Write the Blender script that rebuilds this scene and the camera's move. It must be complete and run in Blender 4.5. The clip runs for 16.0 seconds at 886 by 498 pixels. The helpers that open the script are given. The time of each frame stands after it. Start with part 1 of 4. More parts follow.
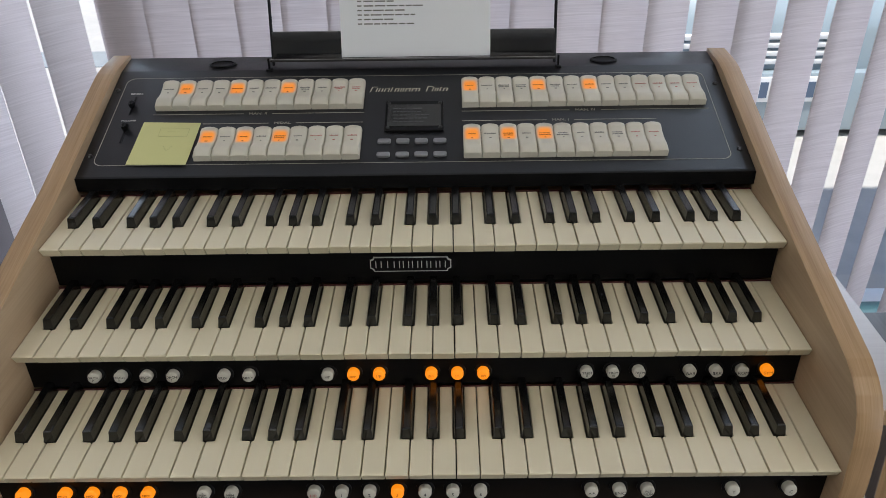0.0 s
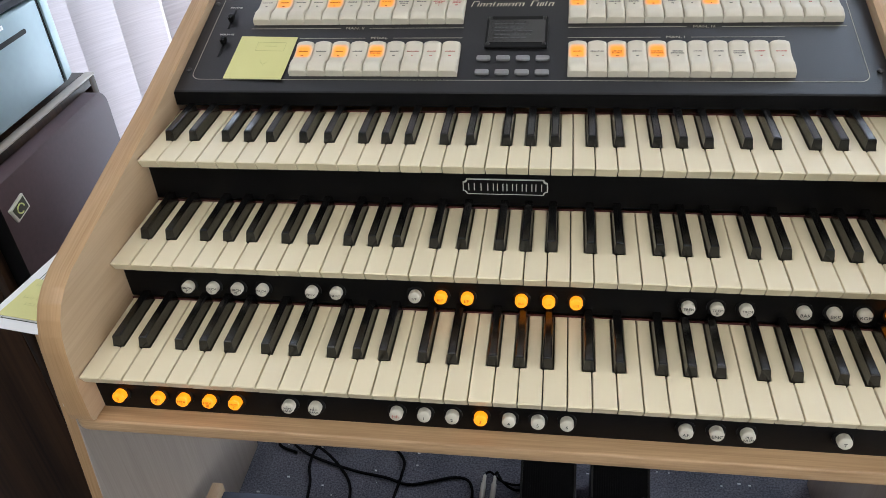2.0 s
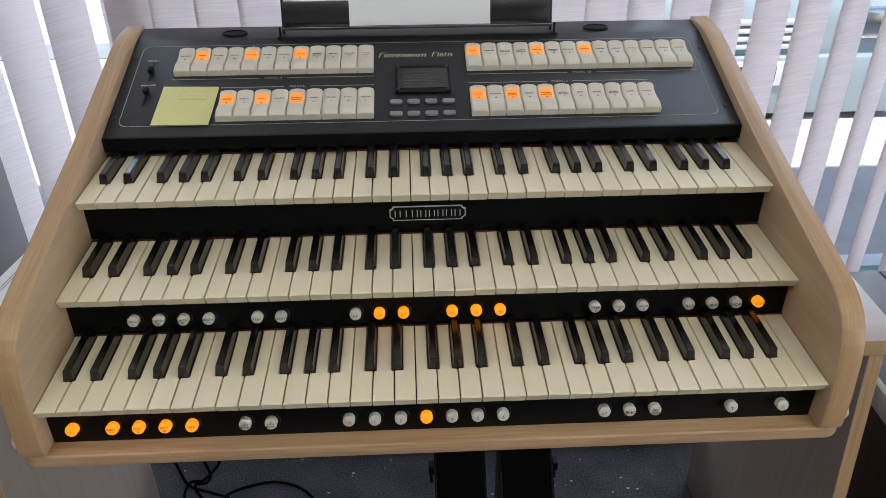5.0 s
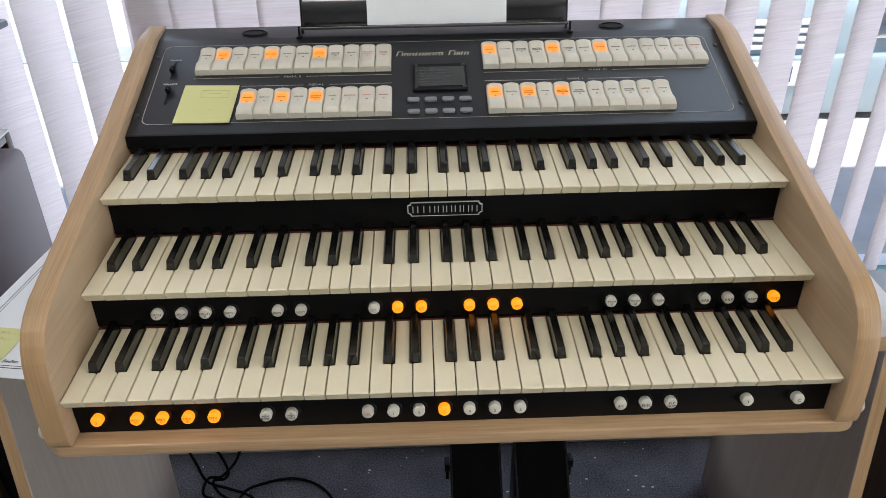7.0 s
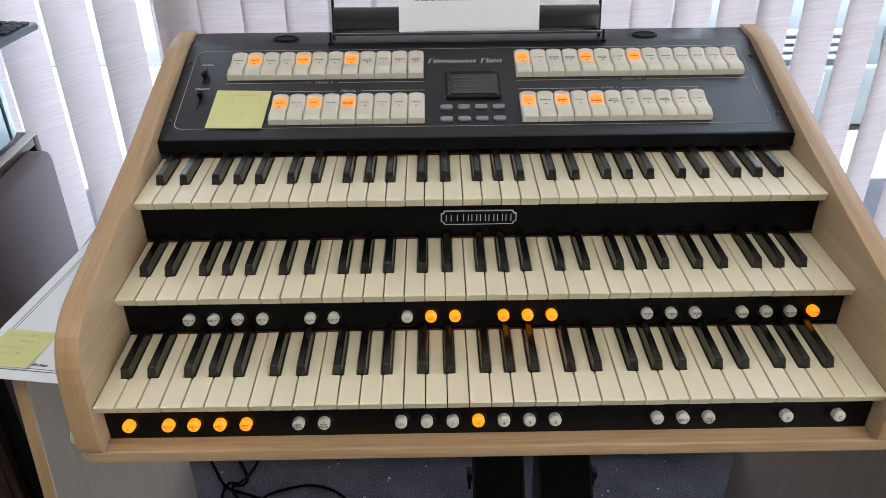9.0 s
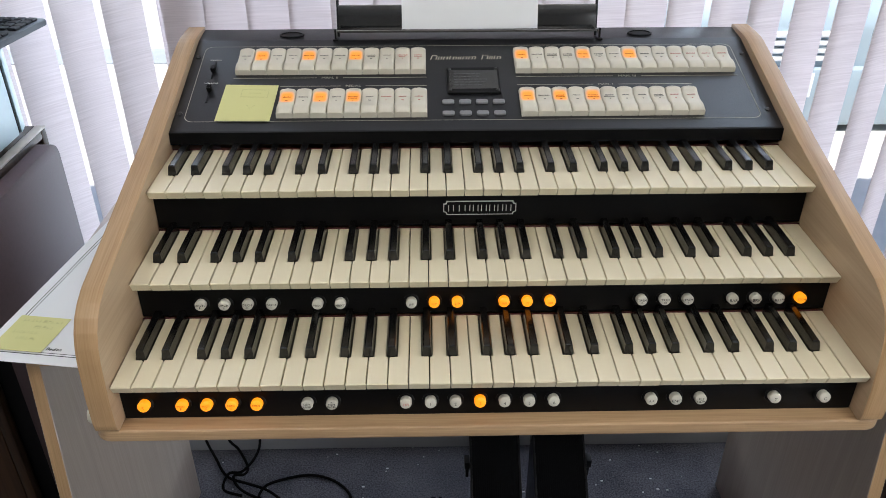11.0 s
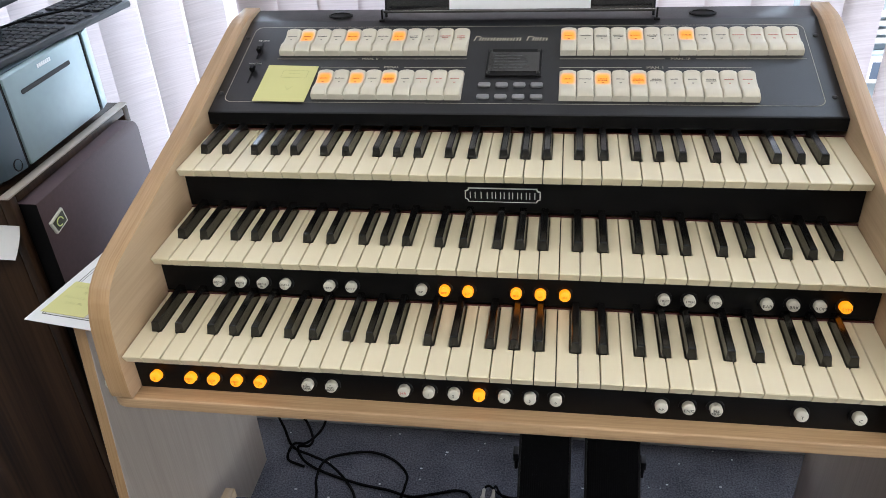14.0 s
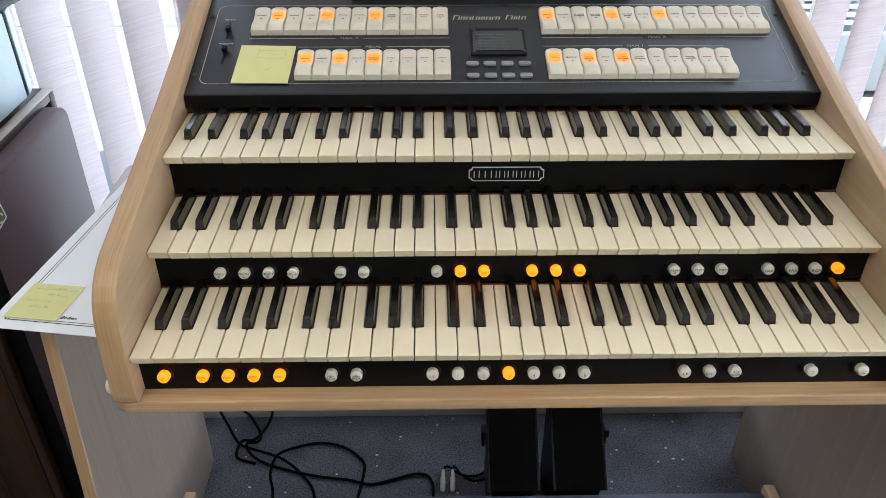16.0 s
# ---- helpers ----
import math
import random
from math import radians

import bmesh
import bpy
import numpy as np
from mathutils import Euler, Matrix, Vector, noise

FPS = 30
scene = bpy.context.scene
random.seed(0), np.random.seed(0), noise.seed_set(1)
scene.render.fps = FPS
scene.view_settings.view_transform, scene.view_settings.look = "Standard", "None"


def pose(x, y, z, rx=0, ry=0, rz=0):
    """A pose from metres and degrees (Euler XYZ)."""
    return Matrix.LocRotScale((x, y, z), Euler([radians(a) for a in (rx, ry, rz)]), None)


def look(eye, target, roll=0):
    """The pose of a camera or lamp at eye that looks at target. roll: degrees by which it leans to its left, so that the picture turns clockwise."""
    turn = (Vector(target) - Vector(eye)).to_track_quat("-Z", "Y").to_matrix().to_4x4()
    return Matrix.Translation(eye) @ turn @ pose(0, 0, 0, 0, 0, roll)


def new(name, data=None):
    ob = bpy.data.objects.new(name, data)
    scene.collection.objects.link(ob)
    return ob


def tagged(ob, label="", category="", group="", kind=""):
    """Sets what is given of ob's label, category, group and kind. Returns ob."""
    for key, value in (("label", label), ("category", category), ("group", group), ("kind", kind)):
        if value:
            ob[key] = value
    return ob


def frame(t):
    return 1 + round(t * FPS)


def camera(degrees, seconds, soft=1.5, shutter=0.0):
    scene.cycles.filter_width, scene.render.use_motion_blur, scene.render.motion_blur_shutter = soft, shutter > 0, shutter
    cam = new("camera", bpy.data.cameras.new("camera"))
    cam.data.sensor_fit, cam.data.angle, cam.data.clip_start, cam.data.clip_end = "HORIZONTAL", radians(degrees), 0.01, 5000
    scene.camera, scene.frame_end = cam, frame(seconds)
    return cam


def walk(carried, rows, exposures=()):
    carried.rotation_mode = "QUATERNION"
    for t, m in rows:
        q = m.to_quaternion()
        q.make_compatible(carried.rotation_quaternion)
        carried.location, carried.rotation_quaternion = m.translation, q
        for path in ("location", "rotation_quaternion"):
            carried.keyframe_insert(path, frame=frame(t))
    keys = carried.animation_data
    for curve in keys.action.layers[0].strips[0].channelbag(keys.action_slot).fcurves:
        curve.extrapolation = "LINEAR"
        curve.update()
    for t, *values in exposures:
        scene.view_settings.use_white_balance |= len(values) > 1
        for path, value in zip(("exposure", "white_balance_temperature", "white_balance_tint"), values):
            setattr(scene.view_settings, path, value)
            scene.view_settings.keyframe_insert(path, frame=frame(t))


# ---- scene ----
cam = camera(58.5, 16.0, soft=0.5)
PATH = [
    (0, (0.042, -0.54, 1.431), (0.027, 1.158, 0.374), -0.9),
    (0.5, (0.088, -0.507, 1.401), (-0.126, 1.125, 0.265), -4.1),
    (1, (0.092, -0.499, 1.393), (-0.187, 1.108, 0.235), -4.7),
    (1.5, (0.08, -0.501, 1.392), (-0.21, 1.09, 0.215), -4.5),
    (2, (0.053, -0.517, 1.395), (-0.224, 1.077, 0.218), -3.9),
    (2.5, (0.01, -0.544, 1.401), (-0.195, 1.077, 0.247), -2.8),
    (3, (-0.014, -0.573, 1.405), (-0.037, 1.079, 0.279), -0.5),
    (3.5, (-0.02, -0.593, 1.409), (0.083, 1.079, 0.316), 0.3),
    (6, (-0.027, -0.635, 1.415), (0.029, 1.061, 0.356), -0.6),
    (6.5, (-0.029, -0.638, 1.411), (0.021, 1.059, 0.354), -0.7),
    (7, (-0.029, -0.641, 1.413), (0.015, 1.057, 0.357), -0.8),
    (7.5, (-0.036, -0.64, 1.415), (-0.002, 1.06, 0.362), -0.8),
    (8, (-0.042, -0.629, 1.411), (-0.021, 1.072, 0.36), -0.7),
    (10.5, (-0.072, -0.653, 1.415), (-0.051, 1.061, 0.384), -0.3),
    (11, (-0.07, -0.67, 1.417), (-0.034, 1.038, 0.377), 0.0),
    (11.5, (-0.006, -0.648, 1.415), (0.027, 1.055, 0.367), 0.4),
    (12, (0.064, -0.643, 1.411), (-0.012, 1.05, 0.35), -0.6),
    (12.5, (0.096, -0.648, 1.413), (-0.107, 1.03, 0.344), -2.2),
    (13, (0.102, -0.655, 1.412), (-0.176, 1.011, 0.341), -3.0),
    (13.5, (0.094, -0.652, 1.411), (-0.2, 1.013, 0.341), -3.3),
    (14, (0.068, -0.637, 1.407), (-0.219, 1.027, 0.335), -3.3),
    (14.5, (0.014, -0.621, 1.409), (-0.256, 1.041, 0.33), -3.2),
    (15, (-0.051, -0.616, 1.408), (-0.252, 1.048, 0.316), -2.5),
    (15.5, (-0.092, -0.63, 1.406), (-0.165, 1.037, 0.302), -0.8),
    (16, (-0.098, -0.643, 1.402), (-0.069, 1.02, 0.291), 0.1),
]
walk(cam, [(t, look(eye, target, roll)) for t, eye, target, roll in PATH],
     exposures=[(0.0, 0.50), (0.5, 0.72), (1.0, 1.12), (1.5, 1.19), (2.0, 1.24), (2.5, 1.2), (3.0, 0.92), (3.5, 0.8), (6.0, 0.98), (7.0, 1.12), (8.0, 1.12), (10.2, 0.95), (10.5, 0.85), (10.8, 1.05), (11.0, 1.13), (12.0, 1.25), (13.0, 1.36), (16.0, 1.31)])

# ---- world, sun, large lights ----
world = bpy.data.worlds.new("sky")
scene.world = world
world.use_nodes = True
wn = world.node_tree
bg = wn.nodes["Background"]
sky = wn.nodes.new("ShaderNodeTexSky")
sky.sky_type = "NISHITA"
sky.sun_disc = False
sky.sun_elevation = radians(73)
sky.sun_rotation = radians(190)
bg.inputs["Strength"].default_value = 0.15
wn.links.new(sky.outputs["Color"], bg.inputs["Color"])

sun = new("sun", bpy.data.lights.new("sun", "SUN"))
sun.data.energy = 4.0
sun.data.angle = radians(0.6)
sun.data.color = (1.0, 0.96, 0.9)
sun.matrix_basis = look((-0.3, -2.15, 7.0), (0, 0, 0))


def area_light(name, x, y, z, sx, sy, power, color):
    ob = new(name, bpy.data.lights.new(name, "AREA"))
    ob.data.shape = "RECTANGLE"
    ob.data.size, ob.data.size_y, ob.data.energy, ob.data.color = sx, sy, power, color
    ob.matrix_basis = pose(x, y, z)
    return ob


# overhead lamps are assumed, out of view, to brighten the room
area_light("assumed_overhead_light", -0.9, -0.9, 2.50, 1.2, 0.6, 3.8, (1.0, 0.935, 0.87))
area_light("assumed_overhead_light", 1.1, -0.9, 2.50, 1.2, 0.6, 3.8, (1.0, 0.935, 0.87))
area_light("assumed_overhead_light", 0.1, -2.6, 2.50, 1.2, 0.6, 3.8, (1.0, 0.935, 0.87))
# daylight that the sky sends through the window opening
wl = area_light("window_daylight", 0.1, 1.02, 1.28, 3.6, 1.95, 66, (0.70, 0.84, 1.0))
wl.matrix_basis = look((-0.45, 1.04, 1.28), (-0.45, 0.0, 1.28))

# added light from the right, as from an unseen side window
wl2 = area_light("assumed_side_daylight", 2.6, -1.8, 1.45, 1.7, 1.7, 16, (0.93, 0.97, 1.0))
wl2.matrix_basis = look((2.61, -1.8, 1.15), (0.0, -1.2, 0.9))

# ---- materials ----


def mat(name, color, rough=0.5, metal=0.0, spec=0.5, vary=0.0, scale=40.0, stretch=(1, 1, 1), bump=0.0, emit=None, power=0.0,
        random_tone=0.0, coat=0.0):
    m = bpy.data.materials.new(name)
    m.use_nodes = True
    nt = m.node_tree
    p = nt.nodes["Principled BSDF"]
    p.inputs["Base Color"].default_value = (*color, 1)
    p.inputs["Roughness"].default_value = rough
    p.inputs["Metallic"].default_value = metal
    p.inputs["Specular IOR Level"].default_value = spec
    p.inputs["Coat Weight"].default_value = coat
    if emit:
        p.inputs["Emission Color"].default_value = (*emit, 1)
        p.inputs["Emission Strength"].default_value = power
    if vary or bump or random_tone:
        tc = nt.nodes.new("ShaderNodeTexCoord")
        mp = nt.nodes.new("ShaderNodeMapping")
        mp.inputs["Scale"].default_value = stretch
        nt.links.new(tc.outputs["Object"], mp.inputs["Vector"])
        n1 = nt.nodes.new("ShaderNodeTexNoise")
        n1.inputs["Scale"].default_value = scale
        n1.inputs["Detail"].default_value = 6
        n2 = nt.nodes.new("ShaderNodeTexNoise")
        n2.inputs["Scale"].default_value = scale * 0.13
        n2.inputs["Detail"].default_value = 3
        for n in (n1, n2):
            nt.links.new(mp.outputs["Vector"], n.inputs["Vector"])
        add = nt.nodes.new("ShaderNodeMath")
        add.operation = "ADD"
        nt.links.new(n1.outputs["Fac"], add.inputs[0])
        nt.links.new(n2.outputs["Fac"], add.inputs[1])
        last = add
        if random_tone:
            oi = nt.nodes.new("ShaderNodeObjectInfo")
            mul = nt.nodes.new("ShaderNodeMath")
            mul.operation = "MULTIPLY_ADD"
            mul.inputs[1].default_value = random_tone
            nt.links.new(oi.outputs["Random"], mul.inputs[0])
            nt.links.new(add.outputs[0], mul.inputs[2])
            last = mul
        rng = nt.nodes.new("ShaderNodeMapRange")
        rng.inputs["From Min"].default_value = 0.6
        rng.inputs["From Max"].default_value = 1.4 + random_tone
        nt.links.new(last.outputs[0], rng.inputs["Value"])
        mix = nt.nodes.new("ShaderNodeMix")
        mix.data_type = "RGBA"
        mix.inputs["A"].default_value = (*[c * (1 - vary) for c in color], 1)
        mix.inputs["B"].default_value = (*[min(1, c * (1 + vary)) for c in color], 1)
        nt.links.new(rng.outputs["Result"], mix.inputs["Factor"])
        nt.links.new(mix.outputs["Result"], p.inputs["Base Color"])
        rr = nt.nodes.new("ShaderNodeMapRange")
        rr.inputs["To Min"].default_value = rough * 0.85
        rr.inputs["To Max"].default_value = min(1, rough * 1.15)
        nt.links.new(n2.outputs["Fac"], rr.inputs["Value"])
        nt.links.new(rr.outputs["Result"], p.inputs["Roughness"])
        if bump:
            b = nt.nodes.new("ShaderNodeBump")
            b.inputs["Strength"].default_value = bump
            b.inputs["Distance"].default_value = 0.0006
            nt.links.new(n1.outputs["Fac"], b.inputs["Height"])
            nt.links.new(b.outputs["Normal"], p.inputs["Normal"])
    return m


def wood(name, dark, light, axis, scale=1.0, rough=0.42, spec=0.5, contrast=1.0, also=None):
    """Grain that runs along the axis 0, 1 or 2: long streaks, fine pores and broad cathedral bands."""
    m = bpy.data.materials.new(name)
    m.use_nodes = True
    nt = m.node_tree
    p = nt.nodes["Principled BSDF"]
    p.inputs["Roughness"].default_value = rough
    p.inputs["Specular IOR Level"].default_value = spec
    tc = nt.nodes.new("ShaderNodeTexCoord")
    mp = nt.nodes.new("ShaderNodeMapping")
    s = [60 * scale] * 3
    s[axis] = 2.2 * scale
    if also is not None:
        s[also] = 2.2 * scale
    mp.inputs["Scale"].default_value = s
    nt.links.new(tc.outputs["Object"], mp.inputs["Vector"])
    n1 = nt.nodes.new("ShaderNodeTexNoise")
    n1.inputs["Scale"].default_value = 1.0
    n1.inputs["Detail"].default_value = 3
    n1.inputs["Distortion"].default_value = 0.6
    mp2 = nt.nodes.new("ShaderNodeMapping")
    s2 = [420 * scale] * 3
    s2[axis] = 9 * scale
    if also is not None:
        s2[also] = 9 * scale
    mp2.inputs["Scale"].default_value = s2
    nt.links.new(tc.outputs["Object"], mp2.inputs["Vector"])
    n2 = nt.nodes.new("ShaderNodeTexNoise")
    n2.inputs["Scale"].default_value = 1.0
    n2.inputs["Detail"].default_value = 2
    nt.links.new(mp.outputs["Vector"], n1.inputs["Vector"])
    nt.links.new(mp2.outputs["Vector"], n2.inputs["Vector"])
    mx = nt.nodes.new("ShaderNodeMix")
    mx.inputs["Factor"].default_value = 0.45
    nt.links.new(n1.outputs["Fac"], mx.inputs["A"])
    nt.links.new(n2.outputs["Fac"], mx.inputs["B"])
    ramp = nt.nodes.new("ShaderNodeValToRGB")
    ramp.color_ramp.elements[0].position = 0.5 - 0.2 / contrast
    ramp.color_ramp.elements[0].color = (*dark, 1)
    ramp.color_ramp.elements[1].position = 0.5 + 0.16 / contrast
    ramp.color_ramp.elements[1].color = (*light, 1)
    nt.links.new(mx.outputs["Result"], ramp.inputs["Fac"])
    nt.links.new(ramp.outputs["Color"], p.inputs["Base Color"])
    b = nt.nodes.new("ShaderNodeBump")
    b.inputs["Strength"].default_value = 0.12
    b.inputs["Distance"].default_value = 0.0005
    nt.links.new(n2.outputs["Fac"], b.inputs["Height"])
    nt.links.new(b.outputs["Normal"], p.inputs["Normal"])
    return m


OAK_D, OAK_L = (0.335, 0.212, 0.113), (0.445, 0.30, 0.17)
oak_y = wood("oak_laminate_deep", (0.33, 0.228, 0.138), (0.435, 0.312, 0.198), 1, contrast=0.85, rough=0.34, spec=0.6)
oak_x = wood("oak_laminate_wide", OAK_D, OAK_L, 0, contrast=0.85, rough=0.42, spec=1.0)
# one ash laminate twice; the legs' copy has their shade in its colour
ash_z = wood("shaded_ash_laminate_upright", (0.250, 0.203, 0.166), (0.345, 0.287, 0.240), 2, contrast=0.8, rough=0.40, spec=0.8)
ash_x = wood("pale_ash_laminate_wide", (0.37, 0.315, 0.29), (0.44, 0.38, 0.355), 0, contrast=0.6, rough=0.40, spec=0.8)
oak_edge = wood("oak_edge_band", (0.265, 0.155, 0.070), (0.45, 0.29, 0.152), 1, scale=1.6, contrast=0.85, also=2)
oak_front = wood("oak_front_board", (0.28, 0.17, 0.085), (0.455, 0.305, 0.172), 0, scale=1.5, contrast=1.1)
walnut = wood("walnut_veneer", (0.003, 0.0018, 0.0013), (0.046, 0.0235, 0.0115), 2, scale=0.35, rough=0.5, spec=0.25, contrast=1.2)
walnut_x = wood("dark_plank_wood", (0.020, 0.013, 0.014), (0.048, 0.033, 0.034), 1, scale=0.5, rough=0.5)
ivory = mat("ivory_key_plastic", (0.665, 0.59, 0.415), 0.36, vary=0.05, scale=25, random_tone=0.5)
ebony = mat("black_key_plastic", (0.004, 0.004, 0.0042), 0.22, spec=0.62, vary=0.2, scale=60)
black_panel = mat("charcoal_panel_paint", (0.0125, 0.0127, 0.0145), 0.36, spec=0.36, vary=0.14, scale=500, bump=0.2)
black_rail = mat("black_rail_paint", (0.0034, 0.0034, 0.0038), 0.5, spec=0.12, vary=0.2, scale=300, bump=0.1)
black_plastic = mat("black_plastic", (0.004, 0.004, 0.0045), 0.42, spec=0.18, vary=0.2, scale=120)
red_felt = mat("red_felt", (0.06, 0.009, 0.007), 0.95, vary=0.2, scale=400)
tab_white = mat("cream_tab_plastic", (0.56, 0.52, 0.425), 0.38, vary=0.05, scale=60, random_tone=0.3)
cap_white = mat("white_button_plastic", (0.52, 0.50, 0.43), 0.45, vary=0.05, scale=90)
lit_tab = mat("lit_orange_window", (0.8, 0.35, 0.05), 0.4, emit=(1.0, 0.30, 0.03), power=0.5)
lit_cap = mat("lit_orange_cap", (0.55, 0.2, 0.02), 0.35, emit=(1.0, 0.27, 0.004), power=0.55)
gloss_black = mat("glossy_black_metal", (0.01, 0.01, 0.011), 0.16, spec=1.0, vary=0.2, scale=60)
ink = mat("grey_ink", (0.17, 0.165, 0.15), 0.7)
red_ink = mat("red_ink", (0.46, 0.16, 0.14), 0.7)
dark_ink = mat("black_ink", (0.03, 0.03, 0.03), 0.7)
lit_ink = mat("amber_ink", (0.35, 0.09, 0.01), 0.7)
print_white = mat("pale_print", (0.55, 0.54, 0.50), 0.6)
label_print = mat("dim_gold_print", (0.36, 0.34, 0.27), 0.6)
gold_print = mat("gold_print", (0.62, 0.56, 0.42), 0.5)
lcd_glass = mat("dark_display_glass", (0.012, 0.012, 0.013), 0.06, spec=0.8, vary=0.1, scale=20)
lcd_ink = mat("dim_display_segments", (0.045, 0.047, 0.05), 0.3)
grey_button = mat("grey_rubber_button", (0.19, 0.19, 0.195), 0.4, vary=0.08, scale=200)
steel = mat("dark_screw_steel", (0.06, 0.06, 0.06), 0.35, metal=0.9)
chrome = mat("chrome", (0.6, 0.6, 0.6), 0.2, metal=1.0)
note_yellow = mat("yellow_note_paper", (0.60, 0.58, 0.26), 0.85, vary=0.04, scale=12)
paper_white = mat("white_paper", (0.72, 0.73, 0.74), 0.85, vary=0.03, scale=9)
silver = mat("brushed_silver_plastic", (0.235, 0.315, 0.34), 0.42, metal=0.1, vary=0.06, scale=60)
silver_dark = mat("dark_silver_plastic", (0.055, 0.085, 0.105), 0.35, metal=0.15, vary=0.03, scale=60)
grille_cloth = mat("brown_black_grille_cloth", (0.084, 0.058, 0.064), 0.6, spec=0.25, vary=0.15, scale=900, bump=0.15)
trim_grey = mat("pale_edge_trim", (0.36, 0.32, 0.28), 0.6, spec=0.2, vary=0.1, scale=60)
emblem_metal = mat("emblem_metal", (0.72, 0.73, 0.62), 0.3, metal=0.3)
emblem_green = mat("emblem_green", (0.035, 0.045, 0.015), 0.4)
emblem_yellow = mat("emblem_yellow", (0.70, 0.78, 0.28), 0.4)
key_black = mat("keyboard_key_plastic", (0.012, 0.012, 0.014), 0.6, spec=0.25, vary=0.15, scale=80)
board_grey = mat("keyboard_case_plastic", (0.034, 0.036, 0.041), 0.5, spec=0.25, vary=0.1, scale=50)
cable_black = mat("cable_rubber", (0.004, 0.004, 0.0045), 0.75, spec=0.05, vary=0.2, scale=90)
wall_paint = mat("wall_paint", (0.44, 0.42, 0.385), 0.8, vary=0.03, scale=30, bump=0.1)
skirting_paint = mat("grey_skirting", (0.32, 0.33, 0.35), 0.5, vary=0.05, scale=30)
ceiling_paint = mat("ceiling_paint", (0.8, 0.8, 0.78), 0.9, vary=0.03, scale=30)
frame_white = mat("window_frame_plastic", (0.75, 0.76, 0.77), 0.35, vary=0.03, scale=40)
frame_green = mat("green_window_frame", (0.05, 0.12, 0.11), 0.4, vary=0.1, scale=40)
rail_blue = mat("blue_grey_rail", (0.045, 0.055, 0.085), 0.6, vary=0.12, scale=80)
lamp_face = mat("lamp_diffuser", (0.9, 0.9, 0.9), 0.5, emit=(1.0, 0.95, 0.88), power=1.3)
pavement_mat = mat("pale_concrete", (0.43, 0.42, 0.40), 0.9, vary=0.1, scale=12, bump=0.3)
asphalt = mat("asphalt", (0.06, 0.06, 0.065), 0.9, vary=0.2, scale=40, bump=0.4)
van_white = mat("white_van_paint", (0.7, 0.72, 0.74), 0.25, vary=0.03, scale=5)
van_glass = mat("dark_vehicle_glass", (0.06, 0.10, 0.12), 0.08, spec=1.0)
brick_mat = mat("grey_green_render", (0.24, 0.265, 0.28), 0.85, vary=0.15, scale=10, bump=0.2)
plate_ink = mat("blue_grey_plate_ink", (0.09, 0.13, 0.20), 0.6)


def carpet_material():
    m = bpy.data.materials.new("blue_grey_carpet")
    m.use_nodes = True
    nt = m.node_tree
    p = nt.nodes["Principled BSDF"]
    p.inputs["Roughness"].default_value = 0.95
    p.inputs["Specular IOR Level"].default_value = 0.15
    tc = nt.nodes.new("ShaderNodeTexCoord")
    n1 = nt.nodes.new("ShaderNodeTexNoise")
    n1.inputs["Scale"].default_value = 260
    n1.inputs["Detail"].default_value = 4
    n2 = nt.nodes.new("ShaderNodeTexNoise")
    n2.inputs["Scale"].default_value = 9
    n2.inputs["Detail"].default_value = 4
    for n in (n1, n2):
        nt.links.new(tc.outputs["Object"], n.inputs["Vector"])
    mx = nt.nodes.new("ShaderNodeMix")
    mx.inputs["Factor"].default_value = 0.3
    nt.links.new(n1.outputs["Fac"], mx.inputs["A"])
    nt.links.new(n2.outputs["Fac"], mx.inputs["B"])
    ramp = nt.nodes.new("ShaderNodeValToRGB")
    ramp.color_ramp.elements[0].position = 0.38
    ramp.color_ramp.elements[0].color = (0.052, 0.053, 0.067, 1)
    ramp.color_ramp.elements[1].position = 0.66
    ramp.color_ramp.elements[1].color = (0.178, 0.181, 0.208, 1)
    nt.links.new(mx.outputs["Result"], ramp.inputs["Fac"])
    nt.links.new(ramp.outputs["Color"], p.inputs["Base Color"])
    b = nt.nodes.new("ShaderNodeBump")
    b.inputs["Strength"].default_value = 0.6
    b.inputs["Distance"].default_value = 0.002
    nt.links.new(n1.outputs["Fac"], b.inputs["Height"])
    nt.links.new(b.outputs["Normal"], p.inputs["Normal"])
    return m


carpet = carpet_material()


